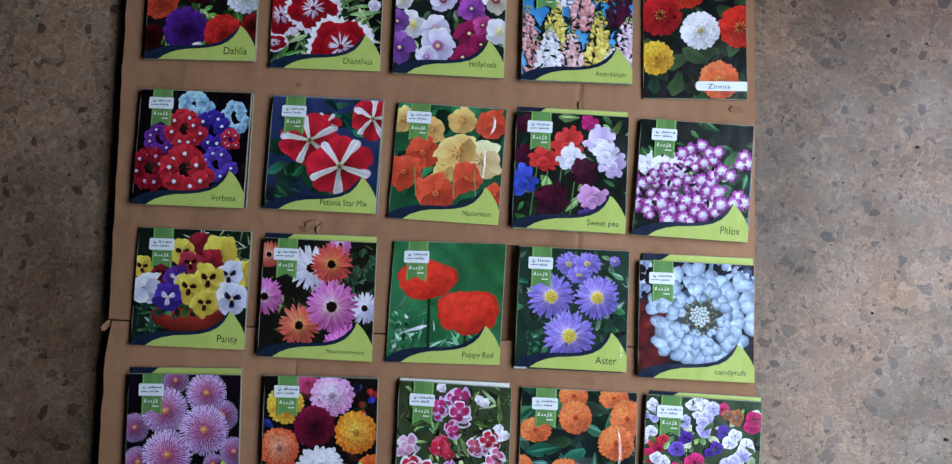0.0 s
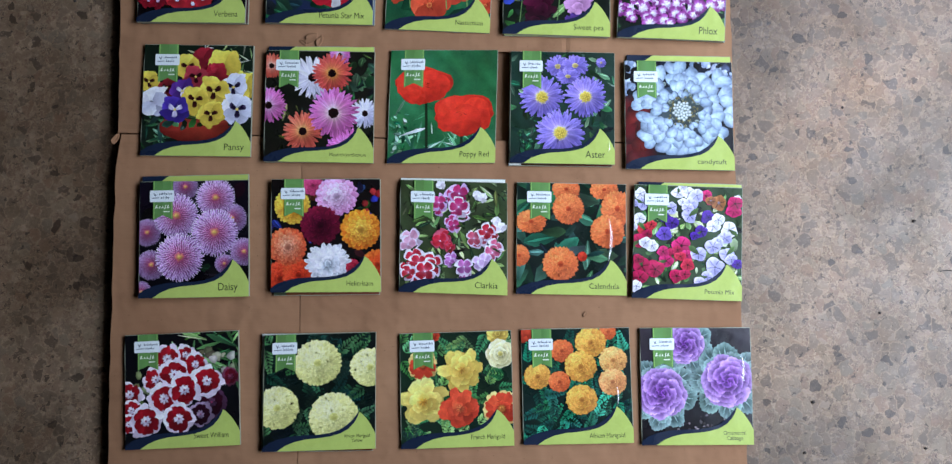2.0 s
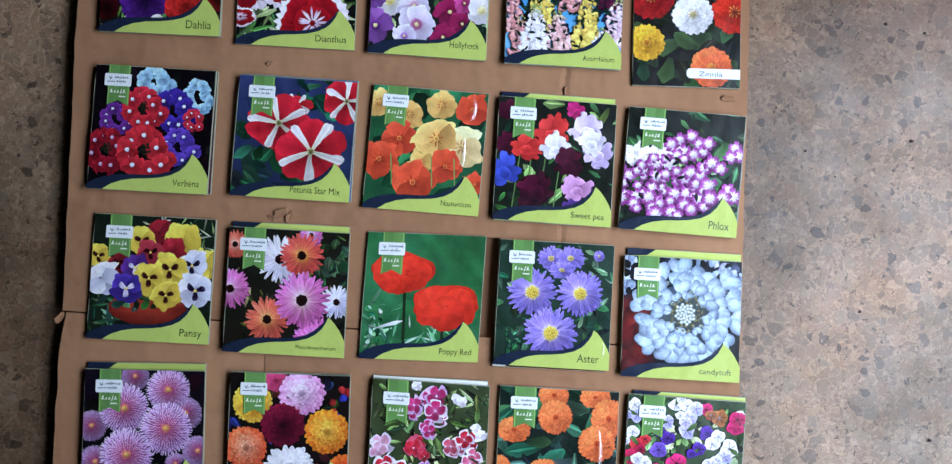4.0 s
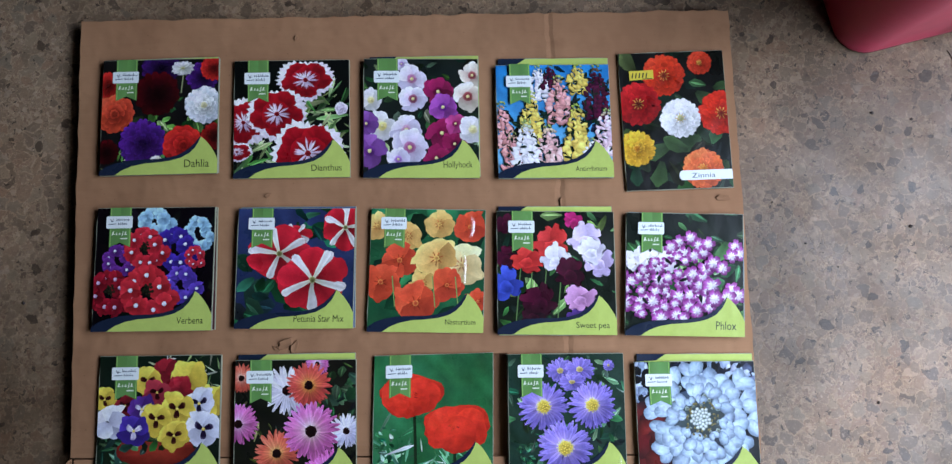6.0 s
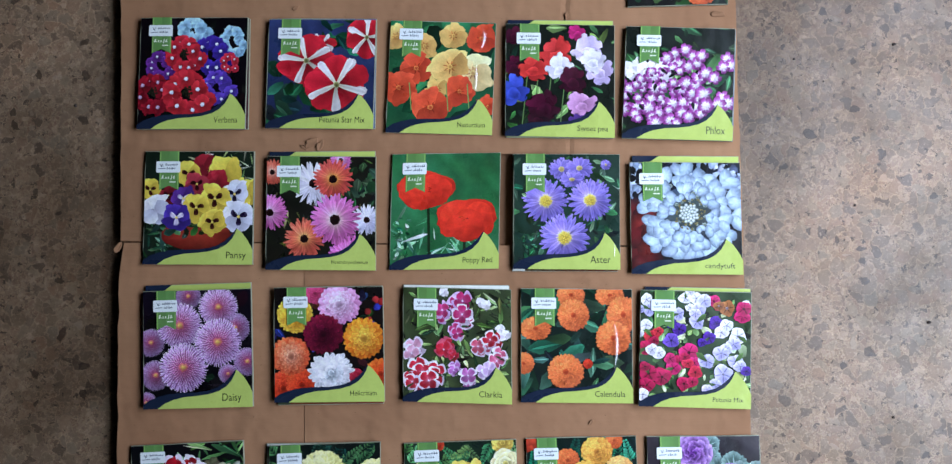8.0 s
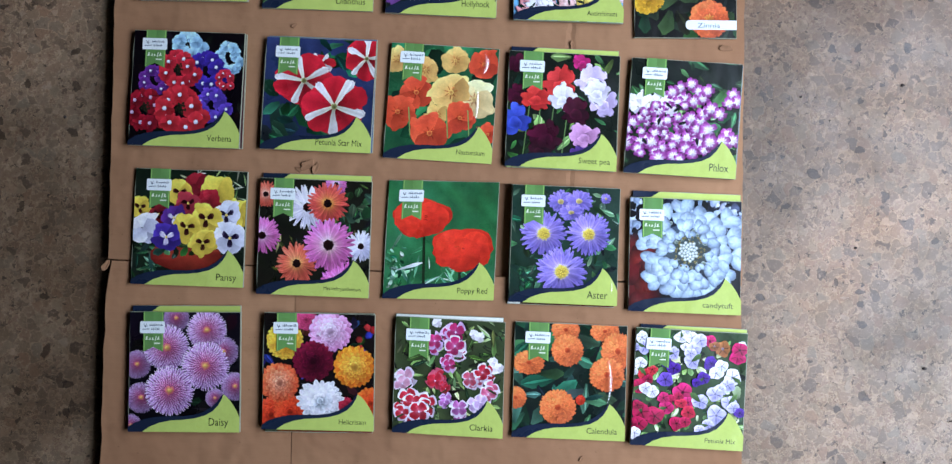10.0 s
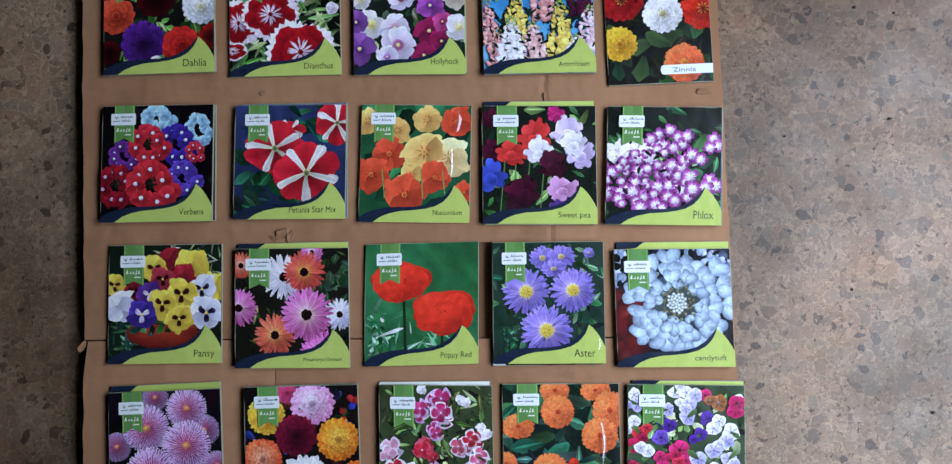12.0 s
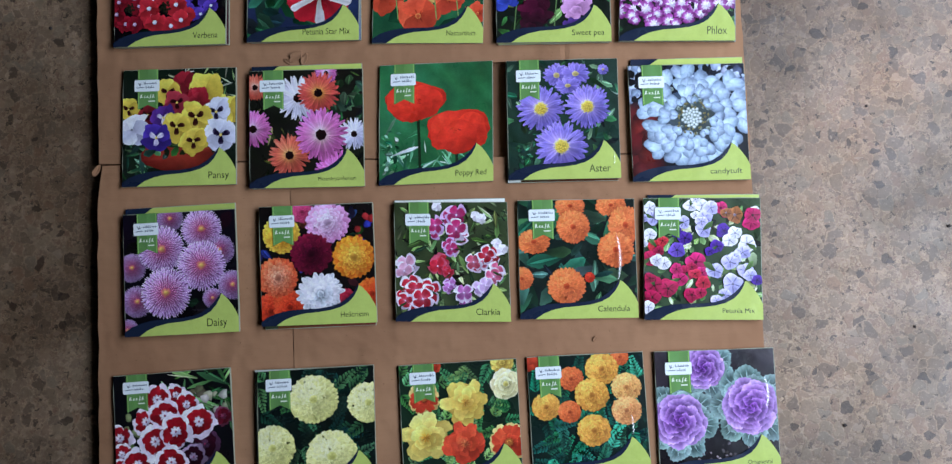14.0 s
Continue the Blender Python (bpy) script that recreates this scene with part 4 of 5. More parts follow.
def clarkia(k):
    k.ground(even((66, 80, 48)))
    k.foliage(210, [(66, 92, 48), (92, 116, 64), (40, 54, 34), (128, 148, 92), (30, 38, 28)], (0.05, 0.17), 0.14)
    Cr, W, R, L = (190, 48, 104), (230, 216, 230), (198, 40, 58), (206, 170, 214)

    def edged(x, y, r, c, e, n=4, st=None, spot=None):
        k.ring(x, y, n, 0, r, 2.1 * r / n, e, e, e, 1.0, 0.06, 0.05, st, tip=0.9)
        k.ring(x, y, n, 0, r * 0.84, 1.65 * r / n, e if spot else blend(c, e, 0.4), c, c, 1.0, 0.02, 0.07, st, tip=0.75)
        k.blob(x, y, r * 0.1, r * 0.1, W, L, 6)

    for x, y in ((0.72, 0.12), (0.77, 0.14), (0.38, 0.03), (0.9, 0.35), (0.95, 0.4)):
        k.broad(x, y, 0.045, 4, W, (232, 234, 228), (236, 238, 232), wid=1.2)
    for x, y, r, c, e, st in ((0.36, 0.24, 0.11, Cr, L, 10), (0.5, 0.13, 0.13, Cr, L, 30), (0.56, 0.28, 0.13, Cr, W, 60), (0.48, 0.36, 0.1, Cr, L, 0), (0.4, 0.5, 0.11, R, (210, 90, 110), 20), (0.45, 0.58, 0.07, R, (190, 70, 90), 50), (0.1, 0.53, 0.13, (214, 150, 170), W, 45),
                              (0.74, 0.52, 0.12, (200, 80, 100), W, 15), (0.85, 0.45, 0.11, R, W, 40), (0.88, 0.58, 0.12, (206, 90, 120), W, 70), (0.14, 0.7, 0.13, R, W, 25), (0.3, 0.73, 0.13, R, W, 70), (0.18, 0.83, 0.14, R, W, 5), (0.05, 0.8, 0.1, R, W, 50), (0.48, 0.69, 0.08, (176, 100, 170), L, 45), (0.6, 0.81, 0.11, (178, 96, 160), W, 10), (0.75, 0.72, 0.11, L, W, 30)):
        for j in range(2):
            q = r * 0.42 * j
            edged(x + math.cos(st + j) * q, y + math.sin(st + j) * q, r * random.uniform(0.66, 0.78), c, e, 4, st + 30 * j)
        k.leaf(x + r * 0.5, y + r * 0.4, st * 3, r * 0.8, r * 0.1, (70, 96, 52))


def calendula(k):
    k.ground(even((26, 44, 36)))
    k.foliage(70, [(34, 70, 54), (46, 88, 62), (28, 48, 40), (64, 100, 76)], (0.14, 0.34), 0.22)
    O = (240, 118, 60)
    for x, y, r, s in ((0.45, 0.05, 0.13, 0.8), (0.8, 0.05, 0.13, 0.7), (0.02, 0.66, 0.1, 1), (0.13, 0.35, 0.14, 0.75), (0.92, 0.22, 0.15, 1.1), (0.6, 0.66, 0.045, 1), (0.83, 0.43, 0.16, 0.95), (0.47, 0.23, 0.145, 1), (0.4, 0.73, 0.165, 0.95)):
        c = O if r > 0.05 else (206, 60, 36)
        k.blob(x, y, r * 0.95, r * 0.95 * s, tone(c, 0.9), tone(c, 0.85), 34, 0.03, teeth=0.05)
        k.pom(x, y, r, c, tone(c, 1.02), (206, 84, 40), 6, 38, s, 1.35, 1.06, 0.88)


def petunia_mix(k):
    k.ground(even((64, 84, 54)))
    k.foliage(170, [(62, 90, 52), (100, 134, 74), (36, 50, 34), (146, 168, 110)], (0.05, 0.12), 0.35)
    Cr, Mg, W, L, V = (184, 28, 78), (206, 40, 104), (230, 232, 240), (176, 176, 226), (86, 48, 150)
    for x, y, r, c in ((0.05, 0.08, 0.06, W), (0.08, 0.16, 0.06, L), (0.4, 0.06, 0.06, W), (0.5, 0.06, 0.06, W), (0.66, 0.08, 0.07, Mg), (0.95, 0.1, 0.05, W), (0.78, 0.14, 0.07, (170, 110, 60)), (0.92, 0.2, 0.09, Mg), (0.52, 0.16, 0.08, L), (0.51, 0.26, 0.08, L), (0.68, 0.27, 0.07, V), (0.35, 0.33, 0.07, V),
                       (0.34, 0.2, 0.06, L), (0.05, 0.3, 0.06, W), (0.28, 0.43, 0.08, (110, 80, 180)), (0.1, 0.4, 0.07, (200, 50, 60)), (0.05, 0.5, 0.07, Cr), (0.17, 0.54, 0.07, W), (0.73, 0.35, 0.08, W), (0.88, 0.38, 0.07, W), (0.84, 0.45, 0.08, L), (0.44, 0.53, 0.085, Mg), (0.36, 0.62, 0.07, Cr), (0.73, 0.53, 0.09, L), (0.6, 0.6, 0.09, L), (0.86, 0.6, 0.08, L),
                       (0.96, 0.68, 0.06, V), (0.5, 0.7, 0.07, (206, 44, 70)), (0.3, 0.67, 0.08, Mg), (0.2, 0.74, 0.1, Cr), (0.08, 0.72, 0.08, Cr), (0.4, 0.8, 0.08, Cr), (0.06, 0.82, 0.08, Cr), (0.75, 0.71, 0.085, L), (0.68, 0.8, 0.07, L), (0.03, 0.9, 0.06, W), (0.62, 0.4, 0.06, V)):
        k.trumpet(x, y, r * random.uniform(0.8, 1.05), c, tone(c, 0.45) if c[1] < 100 else (150, 150, 170), None, random.uniform(0.8, 1.1))
        if random.random() < 0.4:
            k.leaf(x, y, random.uniform(0, 360), r * 1.3, r * 0.3, (96, 130, 70))
        if random.random() < 0.75:
            q = random.uniform(0.6, 0.8)
            k.trumpet(x + random.uniform(-0.09, 0.09), y + random.uniform(-0.09, 0.09), r * q, vary(c, 0.1), tone(c, 0.45) if c[1] < 100 else (150, 150, 170), None, random.uniform(0.7, 1.0))


def sweet_william(k):
    k.ground(even((22, 22, 26)))
    k.foliage(40, [(70, 110, 60), (100, 146, 84), (50, 90, 50)], (0.1, 0.3), 0.1, (0.45, 0, 1, 0.35))
    k.mottle(20, [(150, 156, 120), (180, 180, 160), (110, 110, 80)], (0.025, 0.05), (0.65, 0.15, 0.95, 0.45))
    k.mottle(10, [(140, 156, 100), (100, 120, 70)], (0.03, 0.06), (0.05, 0.35, 0.3, 0.7))
    C, W, E = (166, 24, 38), (232, 218, 228), (226, 222, 236)
    for x, y, r, c, w in ((0.93, 0.4, 0.08, (110, 20, 40), (120, 60, 80)), (0.76, 0.62, 0.13, (64, 14, 34), (96, 60, 84)), (0.66, 0.72, 0.11, (60, 14, 34), (150, 130, 150)), (0.53, 0.19, 0.09, C, W), (0.62, 0.28, 0.11, C, W), (0.37, 0.22, 0.13, C, W), (0.04, 0.52, 0.12, C, W), (0.05, 0.66, 0.1, C, W), (0.27, 0.4, 0.12, C, W), (0.72, 0.43, 0.14, C, W),
                          (0.43, 0.36, 0.14, C, W), (0.34, 0.57, 0.14, C, W), (0.52, 0.5, 0.145, C, W), (0.03, 0.78, 0.09, C, W), (0.18, 0.76, 0.145, C, W), (0.47, 0.75, 0.14, tone(C, 0.9), W)):
        k.broad(x, y, r, 5, w, w, w, None, wid=1.25)
        k.broad(x, y, r * 0.8, 5, tone(c, 0.8), c, tone(c, 0.95), None, wid=1.15)
        k.ring(x, y, 8, 0, r * 0.34, r * 0.08, E if w == W else w, E if w == W else w, blend(E, c, 0.3) if w == W else w)
        k.blob(x, y, r * 0.07, r * 0.07, (150, 60, 90), (130, 40, 70), 6)


def marigold_yellow(k):
    k.ground(even((20, 34, 28)))
    k.ferns(80, [(28, 62, 48), (44, 88, 62), (20, 40, 34), (56, 96, 60)], 0.22)
    Y = (236, 236, 128)
    for x, y, r in ((0.95, 0.3, 0.18), (0.12, 0.63, 0.2), (0.48, 0.25, 0.215), (0.63, 0.72, 0.225)):
        k.blob(x, y, r, r * 0.95, Y, tone(Y, 0.9), 30, 0.03, teeth=0.04)
        k.pom(x, y, r, Y, (236, 238, 140), (222, 222, 112), 11, 44, 0.95, 1.5, 1.06, 0.86)


def french_marigold(k):
    k.ground(even((34, 56, 38)))
    k.ferns(90, [(46, 98, 58), (72, 130, 74), (28, 56, 40), (104, 146, 80)], 0.2)
    Y, R, P = (236, 198, 84), (224, 76, 44), (236, 228, 150)

    def bi(x, y, r):
        k.broad(x, y, r, 8, Y, (236, 190, 100), (240, 200, 110), None, wid=1.3)
        k.broad(x, y, r * 0.88, 8, R, R, tone(R, 0.95), None, wid=1.15)
        k.pom(x, y, r * 0.45, R, (226, 140, 60), None, 2, 10)

    k.pom(0.88, 0.02, 0.1, Y, Y, None, 3, 12)
    k.pom(0.3, 0.02, 0.06, R, R, None, 2, 10)
    k.pom(0.9, 0.2, 0.13, P, P, (220, 206, 100), 4, 11, fine=1.4)
    bi(0.2, 0.28, 0.14)
    bi(0.9, 0.68, 0.17)

    def ruffled(x, y, r, c, h):
        """A loose flower: three tiers of broad crumpled petals."""
        k.blob(x, y, r * 0.8, r * 0.75, tone(c, 0.8), tone(c, 0.75), 16, 0.1)
        for q, n in ((1.0, 8), (0.8, 7), (0.58, 6), (0.36, 5)):
            k.ring(x + random.uniform(-0.01, 0.01), y, n, 0, r * q, 2.3 * r * q / n, tone(c, 0.66), blend(c, h, 0.5 - q * 0.5), tone(c, 1.08), 0.94, 0.14, 0.1, None, notch=0.03, tip=0.78, crease=0.92)
        k.ring(x, y, 9, 0, r * 0.2, r * 0.03, tone(h, 0.8), h, tone(h, 1.15))

    ruffled(0.55, 0.33, 0.2, Y, (220, 160, 60))
    ruffled(0.2, 0.6, 0.22, (238, 210, 96), (226, 160, 50))
    ruffled(0.53, 0.67, 0.19, R, (214, 110, 60))


def african_marigold(k):
    k.ground(even((22, 46, 38)))
    k.ferns(95, [(26, 100, 72), (44, 128, 92), (22, 60, 48), (36, 92, 70)], 0.2)
    k.mottle(4, [(190, 70, 40), (200, 80, 50)], (0.05, 0.08), (0, 0, 0.12, 0.06))
    A, R = (236, 156, 62), (226, 104, 52)
    for x, y, r, c in ((0.8, 0.03, 0.08, R), (0.37, 0.19, 0.11, R), (0.64, 0.12, 0.145, A), (0.84, 0.28, 0.13, (238, 160, 84)), (0.83, 0.47, 0.13, (236, 150, 84)), (0.14, 0.41, 0.125, A), (0.34, 0.46, 0.1, R), (0.54, 0.33, 0.15, A), (0.54, 0.62, 0.145, A)):
        k.blob(x, y, r, r * 0.95, tone(c, 0.85), tone(c, 0.8), 30, 0.03, teeth=0.05)
        k.pom(x, y, r, c, tone(c, 1.04), tone(c, 0.85), 8, 26, 0.95, 1.35, 1.16, 0.74)


def ornamental_cabbage(k):
    k.ground(lambda u, v: blend((64, 58, 62), (30, 26, 28), v))
    k.mottle(24, [(90, 84, 84), (50, 44, 44), (120, 112, 110)], (0.01, 0.025), (0.3, 0.75, 0.8, 0.95))

    def head(x, y, r):
        G, P = (106, 144, 132), (164, 116, 192)
        # outer leaves: grey-green, frilled, with pale branching veins
        for i, (n, q, w) in enumerate(((8, 1.25, 0.62), (7, 0.92, 0.52))):
            for j in range(n):
                a = 6.283 * (j + random.uniform(-0.15, 0.15)) / n + i * 0.45 + x
                c = vary(blend(G, (140, 176, 172), 0.3 * i), 0.12)
                px, py = x + math.cos(a) * r * q * 0.66, y + math.sin(a) * r * q * 0.66 / k.tall
                k.blob(px, py, r * w * 0.86, r * w * 0.72, tone(c, 0.6), tone(blend(c, (176, 190, 180), 0.3), 1.06), 44, 0.1, math.degrees(a), 0.07)
                for d in (-0.75, -0.38, 0.0, 0.38, 0.75):
                    k.petal(px - math.cos(a) * r * w * 0.5, (py * k.tall - math.sin(a) * r * w * 0.5), a + d, 0, r * w * 1.15 * (1 - 0.25 * abs(d)), r * 0.016, (196, 214, 210), (160, 196, 186), tone(c, 1.2))
                    k.up()
        # the purple rosette: frilled leaves closing on a dark heart
        for i, (n, q, w) in enumerate(((7, 0.56, 0.6), (6, 0.43, 0.52), (5, 0.3, 0.43), (5, 0.2, 0.3), (4, 0.11, 0.19), (3, 0.05, 0.1))):
            for j in range(n):
                a = 6.283 * (j + random.uniform(-0.15, 0.15)) / n + i * 0.8
                c = vary(blend(P, (112, 46, 152), i / 5.5), 0.1)
                k.blob(x + math.cos(a) * r * q, y + math.sin(a) * r * q / k.tall, r * w * 0.62, r * w * 0.86, tone(c, 0.62), tone(blend(c, (222, 196, 236), 0.4 - 0.06 * i), 1.04), 36, 0.12, math.degrees(a), 0.06)

    head(0.4, 0.14, 0.2)
    head(0.18, 0.56, 0.25)
    head(0.78, 0.46, 0.26)
    k.mottle(16, [(30, 26, 26), (70, 60, 58), (140, 130, 126)], (0.006, 0.018), (0.36, 0.82, 0.62, 0.92))


# ---- seed packets ----
LIME, NAVY, GREEN = (184, 200, 104), (28, 38, 58), (98, 142, 78)
CURVE = ((0.13, 1.0), (0.2, 0.955), (0.28, 0.925), (0.38, 0.905), (0.5, 0.897), (0.6, 0.885), (0.69, 0.862), (0.76, 0.825), (0.81, 0.775), (0.84, 0.725), (0.855, 0.685))
UPPER = ((0.0, 0.965), (0.06, 0.925), (0.14, 0.897), (0.24, 0.877), (0.36, 0.87), (0.5, 0.868), (0.6, 0.855), (0.68, 0.832), (0.75, 0.79), (0.8, 0.745), (0.84, 0.695))


def flat(points, w, h, shear, z):
    """A flat polygon strip, given as a list of convex polygons in sheet units (v down)."""
    bm = bmesh.new()
    for poly in points:
        vs = [bm.verts.new(((u - 0.5) * w + shear * (0.5 - v) * h, (0.5 - v) * h, z)) for u, v in poly]
        f = bm.faces.new(vs)
        f.normal_update()
        if f.normal.z < 0:
            f.normal_flip()
    return bm


def ink_part(name, polys, colour, w, h, shear, z, parent, label="", spread=0.06):
    ob = part(name, flat(polys, w, h, shear, z), M_PRINT_FLAT, parent, label)
    at = ob.data.color_attributes.new("ink", "FLOAT_COLOR", "POINT")
    for d in at.data:
        d.color = (*lin(vary(colour, spread)), 1)
    return ob


def rounded(x0, y0, x1, y1, rx, ry, n=4):
    pts = []
    for cx, cy, a0 in ((x1 - rx, y0 + ry, -90), (x1 - rx, y1 - ry, 0), (x0 + rx, y1 - ry, 90), (x0 + rx, y0 + ry, 180)):
        for i in range(n + 1):
            a = radians(a0 + 90 * i / n)
            pts.append((cx + rx * math.cos(a), cy + ry * math.sin(a)))
    return pts


def words(name, text, w, h, shear, z, right, base, width, high, material, parent, lines=1):
    """Lettering in the built-in font, set to a width and a capital's height, ranged right."""
    cu = bpy.data.curves.new(name, "FONT")
    cu.body, cu.align_x, cu.space_line = text, "CENTER" if lines > 1 else "RIGHT", 0.9
    cu.resolution_u = 3
    tmp = new("lettering_draft", cu)
    bpy.context.view_layer.update()
    me = bpy.data.meshes.new_from_object(tmp.evaluated_get(bpy.context.evaluated_depsgraph_get()))
    bpy.data.objects.remove(tmp)
    bpy.data.curves.remove(cu)
    co = np.zeros(len(me.vertices) * 3, dtype=np.float32)
    me.vertices.foreach_get("co", co)
    co = co.reshape(-1, 3)
    x0, x1 = co[:, 0].min(), co[:, 0].max()
    k = width * w / (x1 - x0)
    ky = high * w / 0.69
    x = (right - 0.5) * w + (co[:, 0] - x1) * k
    y = (0.5 - base) * h + co[:, 1] * ky
    co[:, 0], co[:, 1], co[:, 2] = x + shear * y, y, z
    me.vertices.foreach_set("co", co.ravel())
    me.materials.clear()
    me.materials.append(material)
    me.name = name
    ob = new(name, me)
    ob.parent = parent
    return ob


def body(w, h, shear, thick, parent, lip=0.0006):
    """The filled sachet: a slab with soft edges."""
    q = [(-w / 2, -h / 2), (w / 2, -h / 2), (w / 2, h / 2), (-w / 2, h / 2)]
    pts = []
    for i in range(4):
        a, b = q[i], q[(i + 1) % 4]
        for j in range(6):
            t = j / 6
            wob = random.uniform(-0.00025, 0.00025) if j else 0.0
            x, y = a[0] + (b[0] - a[0]) * t, a[1] + (b[1] - a[1]) * t
            pts.append((x + (wob if i % 2 else 0) + shear * y, y + (0 if i % 2 else wob)))
    return part("sachet", slab(pts, 0.0, thick, lip), M_FOIL, parent)


def packet(draw, text, centre, w, h, turn, lean, label, z=0.0, thick=0.0026, name_right=0.93, name_base=0.945, name_wide=0.2, name_high=0.055, sticker=(0.09, 0.105), tilt=(0.0, 0.0), lines=1, seed=1):
    """A printed seed packet with its picture, wave, ribbon, sticker and name."""
    random.seed(seed * 7 + 3)
    root = tagged(new("seed_packet"), label, "seed packet", "seed packets on the cardboard")
    root.matrix_world = pose(centre[0], centre[1], TOP + z + 0.0003, tilt[0], tilt[1], turn)
    shear = math.tan(radians(turn - lean))
    body(w, h, shear, thick, root)
    k = Ink(h / w)
    draw(k)
    pic = tagged(new("picture", k.mesh("picture", w * 0.992, shear)), kind="stuff")
    pic.parent, pic.location = root, (0, 0, thick + 0.00002)
    top = thick + 0.00004 + k.level * k.STEP
    strip = []
    for i in range(len(UPPER) - 1):
        strip.append((UPPER[i], UPPER[i + 1], CURVE[min(i + 1, len(CURVE) - 1)] if i else CURVE[1], CURVE[i] if i else (0.13, 1.0)))
    strip.append((UPPER[0], CURVE[0], (0.0, 1.0)))
    strip.append((UPPER[-1], (0.858, 0.675), CURVE[-1]))
    ink_part("navy_wave", strip, NAVY, w, h, shear, top, root, "dark navy printed wave", 0.02)
    lime = [(CURVE[i], CURVE[i + 1], (CURVE[i + 1][0], 1.0), (CURVE[i][0], 1.0)) for i in range(1, len(CURVE) - 1)]
    lime += [((0.13, 1.0), CURVE[1], (0.2, 1.0))]
    side = [(0.855, 0.685), (0.885, 0.705), (0.92, 0.742), (0.955, 0.79), (0.98, 0.832), (1.0, 0.875)]
    lime += [(a, b, (b[0], 1.0), (a[0], 1.0)) for a, b in zip(side, side[1:])]
    ink_part("lime_wave", lime, LIME, w, h, shear, top + 0.00001, root, "lime green printed corner", 0.008)
    sx, sy = sticker
    rx0, rx1 = sx + 0.03, sx + 0.21
    mid = (rx0 + rx1) / 2
    ribbon = ink_part("ribbon", [((rx0, 0.0), (mid, 0.0), (mid, sy + 0.215), (rx0, sy + 0.255)), ((mid, 0.0), (rx1, 0.0), (rx1, sy + 0.255), (mid, sy + 0.215))], GREEN, w, h, shear, top + 0.00002, root, "green printed ribbon with a notched end", 0.1)
    edge = [((rx0 + 0.006, 0.0), (rx0 + 0.012, 0.0), (rx0 + 0.012, sy + 0.243), (rx0 + 0.006, sy + 0.247)), ((rx1 - 0.012, 0.0), (rx1 - 0.006, 0.0), (rx1 - 0.006, sy + 0.247), (rx1 - 0.012, sy + 0.243))]
    ink_part("ribbon_edging", edge, (150, 192, 104), w, h, shear, top + 0.00003, ribbon)
    # the maker's mark on the ribbon: slanting white bars
    bars, x = [], rx0 + 0.018
    for wide, up, down in ((0.03, 0.03, 0.0), (0.018, 0.02, 0.0), (0.022, 0.02, 0.0), (0.016, 0.032, 0.008), (0.026, 0.028, 0.0)):
        yb = sy + 0.155
        bars.append(((x, yb + down), (x + wide * 0.45, yb + down), (x + wide * 0.45 + up * 0.3, yb - up), (x + up * 0.3, yb - up)))
        bars.append(((x + wide * 0.3, yb - up * 0.45), (x + wide * 0.95, yb - up * 0.25), (x + wide * 0.95, yb - up * 0.05), (x + wide * 0.3, yb - up * 0.2)))
        x += wide + 0.005
    part("white_mark", flat(bars, w, h, shear, top + 0.00004), M_WHITE_INK, ribbon, "plain white printed bars")
    part("small_mark", flat([((mid + 0.005, sy + 0.178), (mid + 0.062, sy + 0.178), (mid + 0.062, sy + 0.188), (mid + 0.005, sy + 0.188))], w, h, shear, top + 0.00004), M_WHITE_INK, ribbon)
    # the white label stuck over the ribbon
    lab = part("sticker", flat([rounded(sx, sy, sx + 0.222, sy + 0.1, 0.012, 0.012)], w, h, shear, top + 0.00012), M_STICKER, root, "small white rounded sticker")
    ticks = []
    for row, (a, b) in enumerate(((0.085, 0.2), (0.1, 0.175))):
        x = sx + a
        while x < sx + b:
            step = random.uniform(0.008, 0.016)
            y = sy + 0.03 + row * 0.033
            ticks.append(((x, y + random.uniform(-0.016, 0.002)), (x + step * 0.45, y + random.uniform(-0.02, 0.0)), (x + step * 0.45, y + 0.008), (x, y + 0.01)))
            ticks.append(((x + step * 0.45, y), (x + step, y - 0.003), (x + step, y + 0.003), (x + step * 0.45, y + 0.006)))
            x += step + random.uniform(0.001, 0.006)
    for i, a in enumerate((-55, -10, 30)):
        cx, cy = sx + 0.045, sy + 0.05
        d, e = radians(a - 60), 0.03
        tipx, tipy = cx + math.cos(d) * e, cy + math.sin(d) * e
        ticks.append(((cx, cy), (cx + 0.009, cy - 0.004), (tipx + 0.004, tipy), (tipx, tipy)))
    ticks.append(((sx + 0.02, sy + 0.064), (sx + 0.085, sy + 0.06), (sx + 0.085, sy + 0.066), (sx + 0.02, sy + 0.07)))
    part("sticker_mark", flat(ticks, w, h, shear, top + 0.00014), M_PEN, lab, "fine blue-grey scribbled bars")
    words("name_lettering", text, w, h, shear, top + 0.00004, name_right, name_base, name_wide, name_high, M_TEXT, root, lines)
    return root


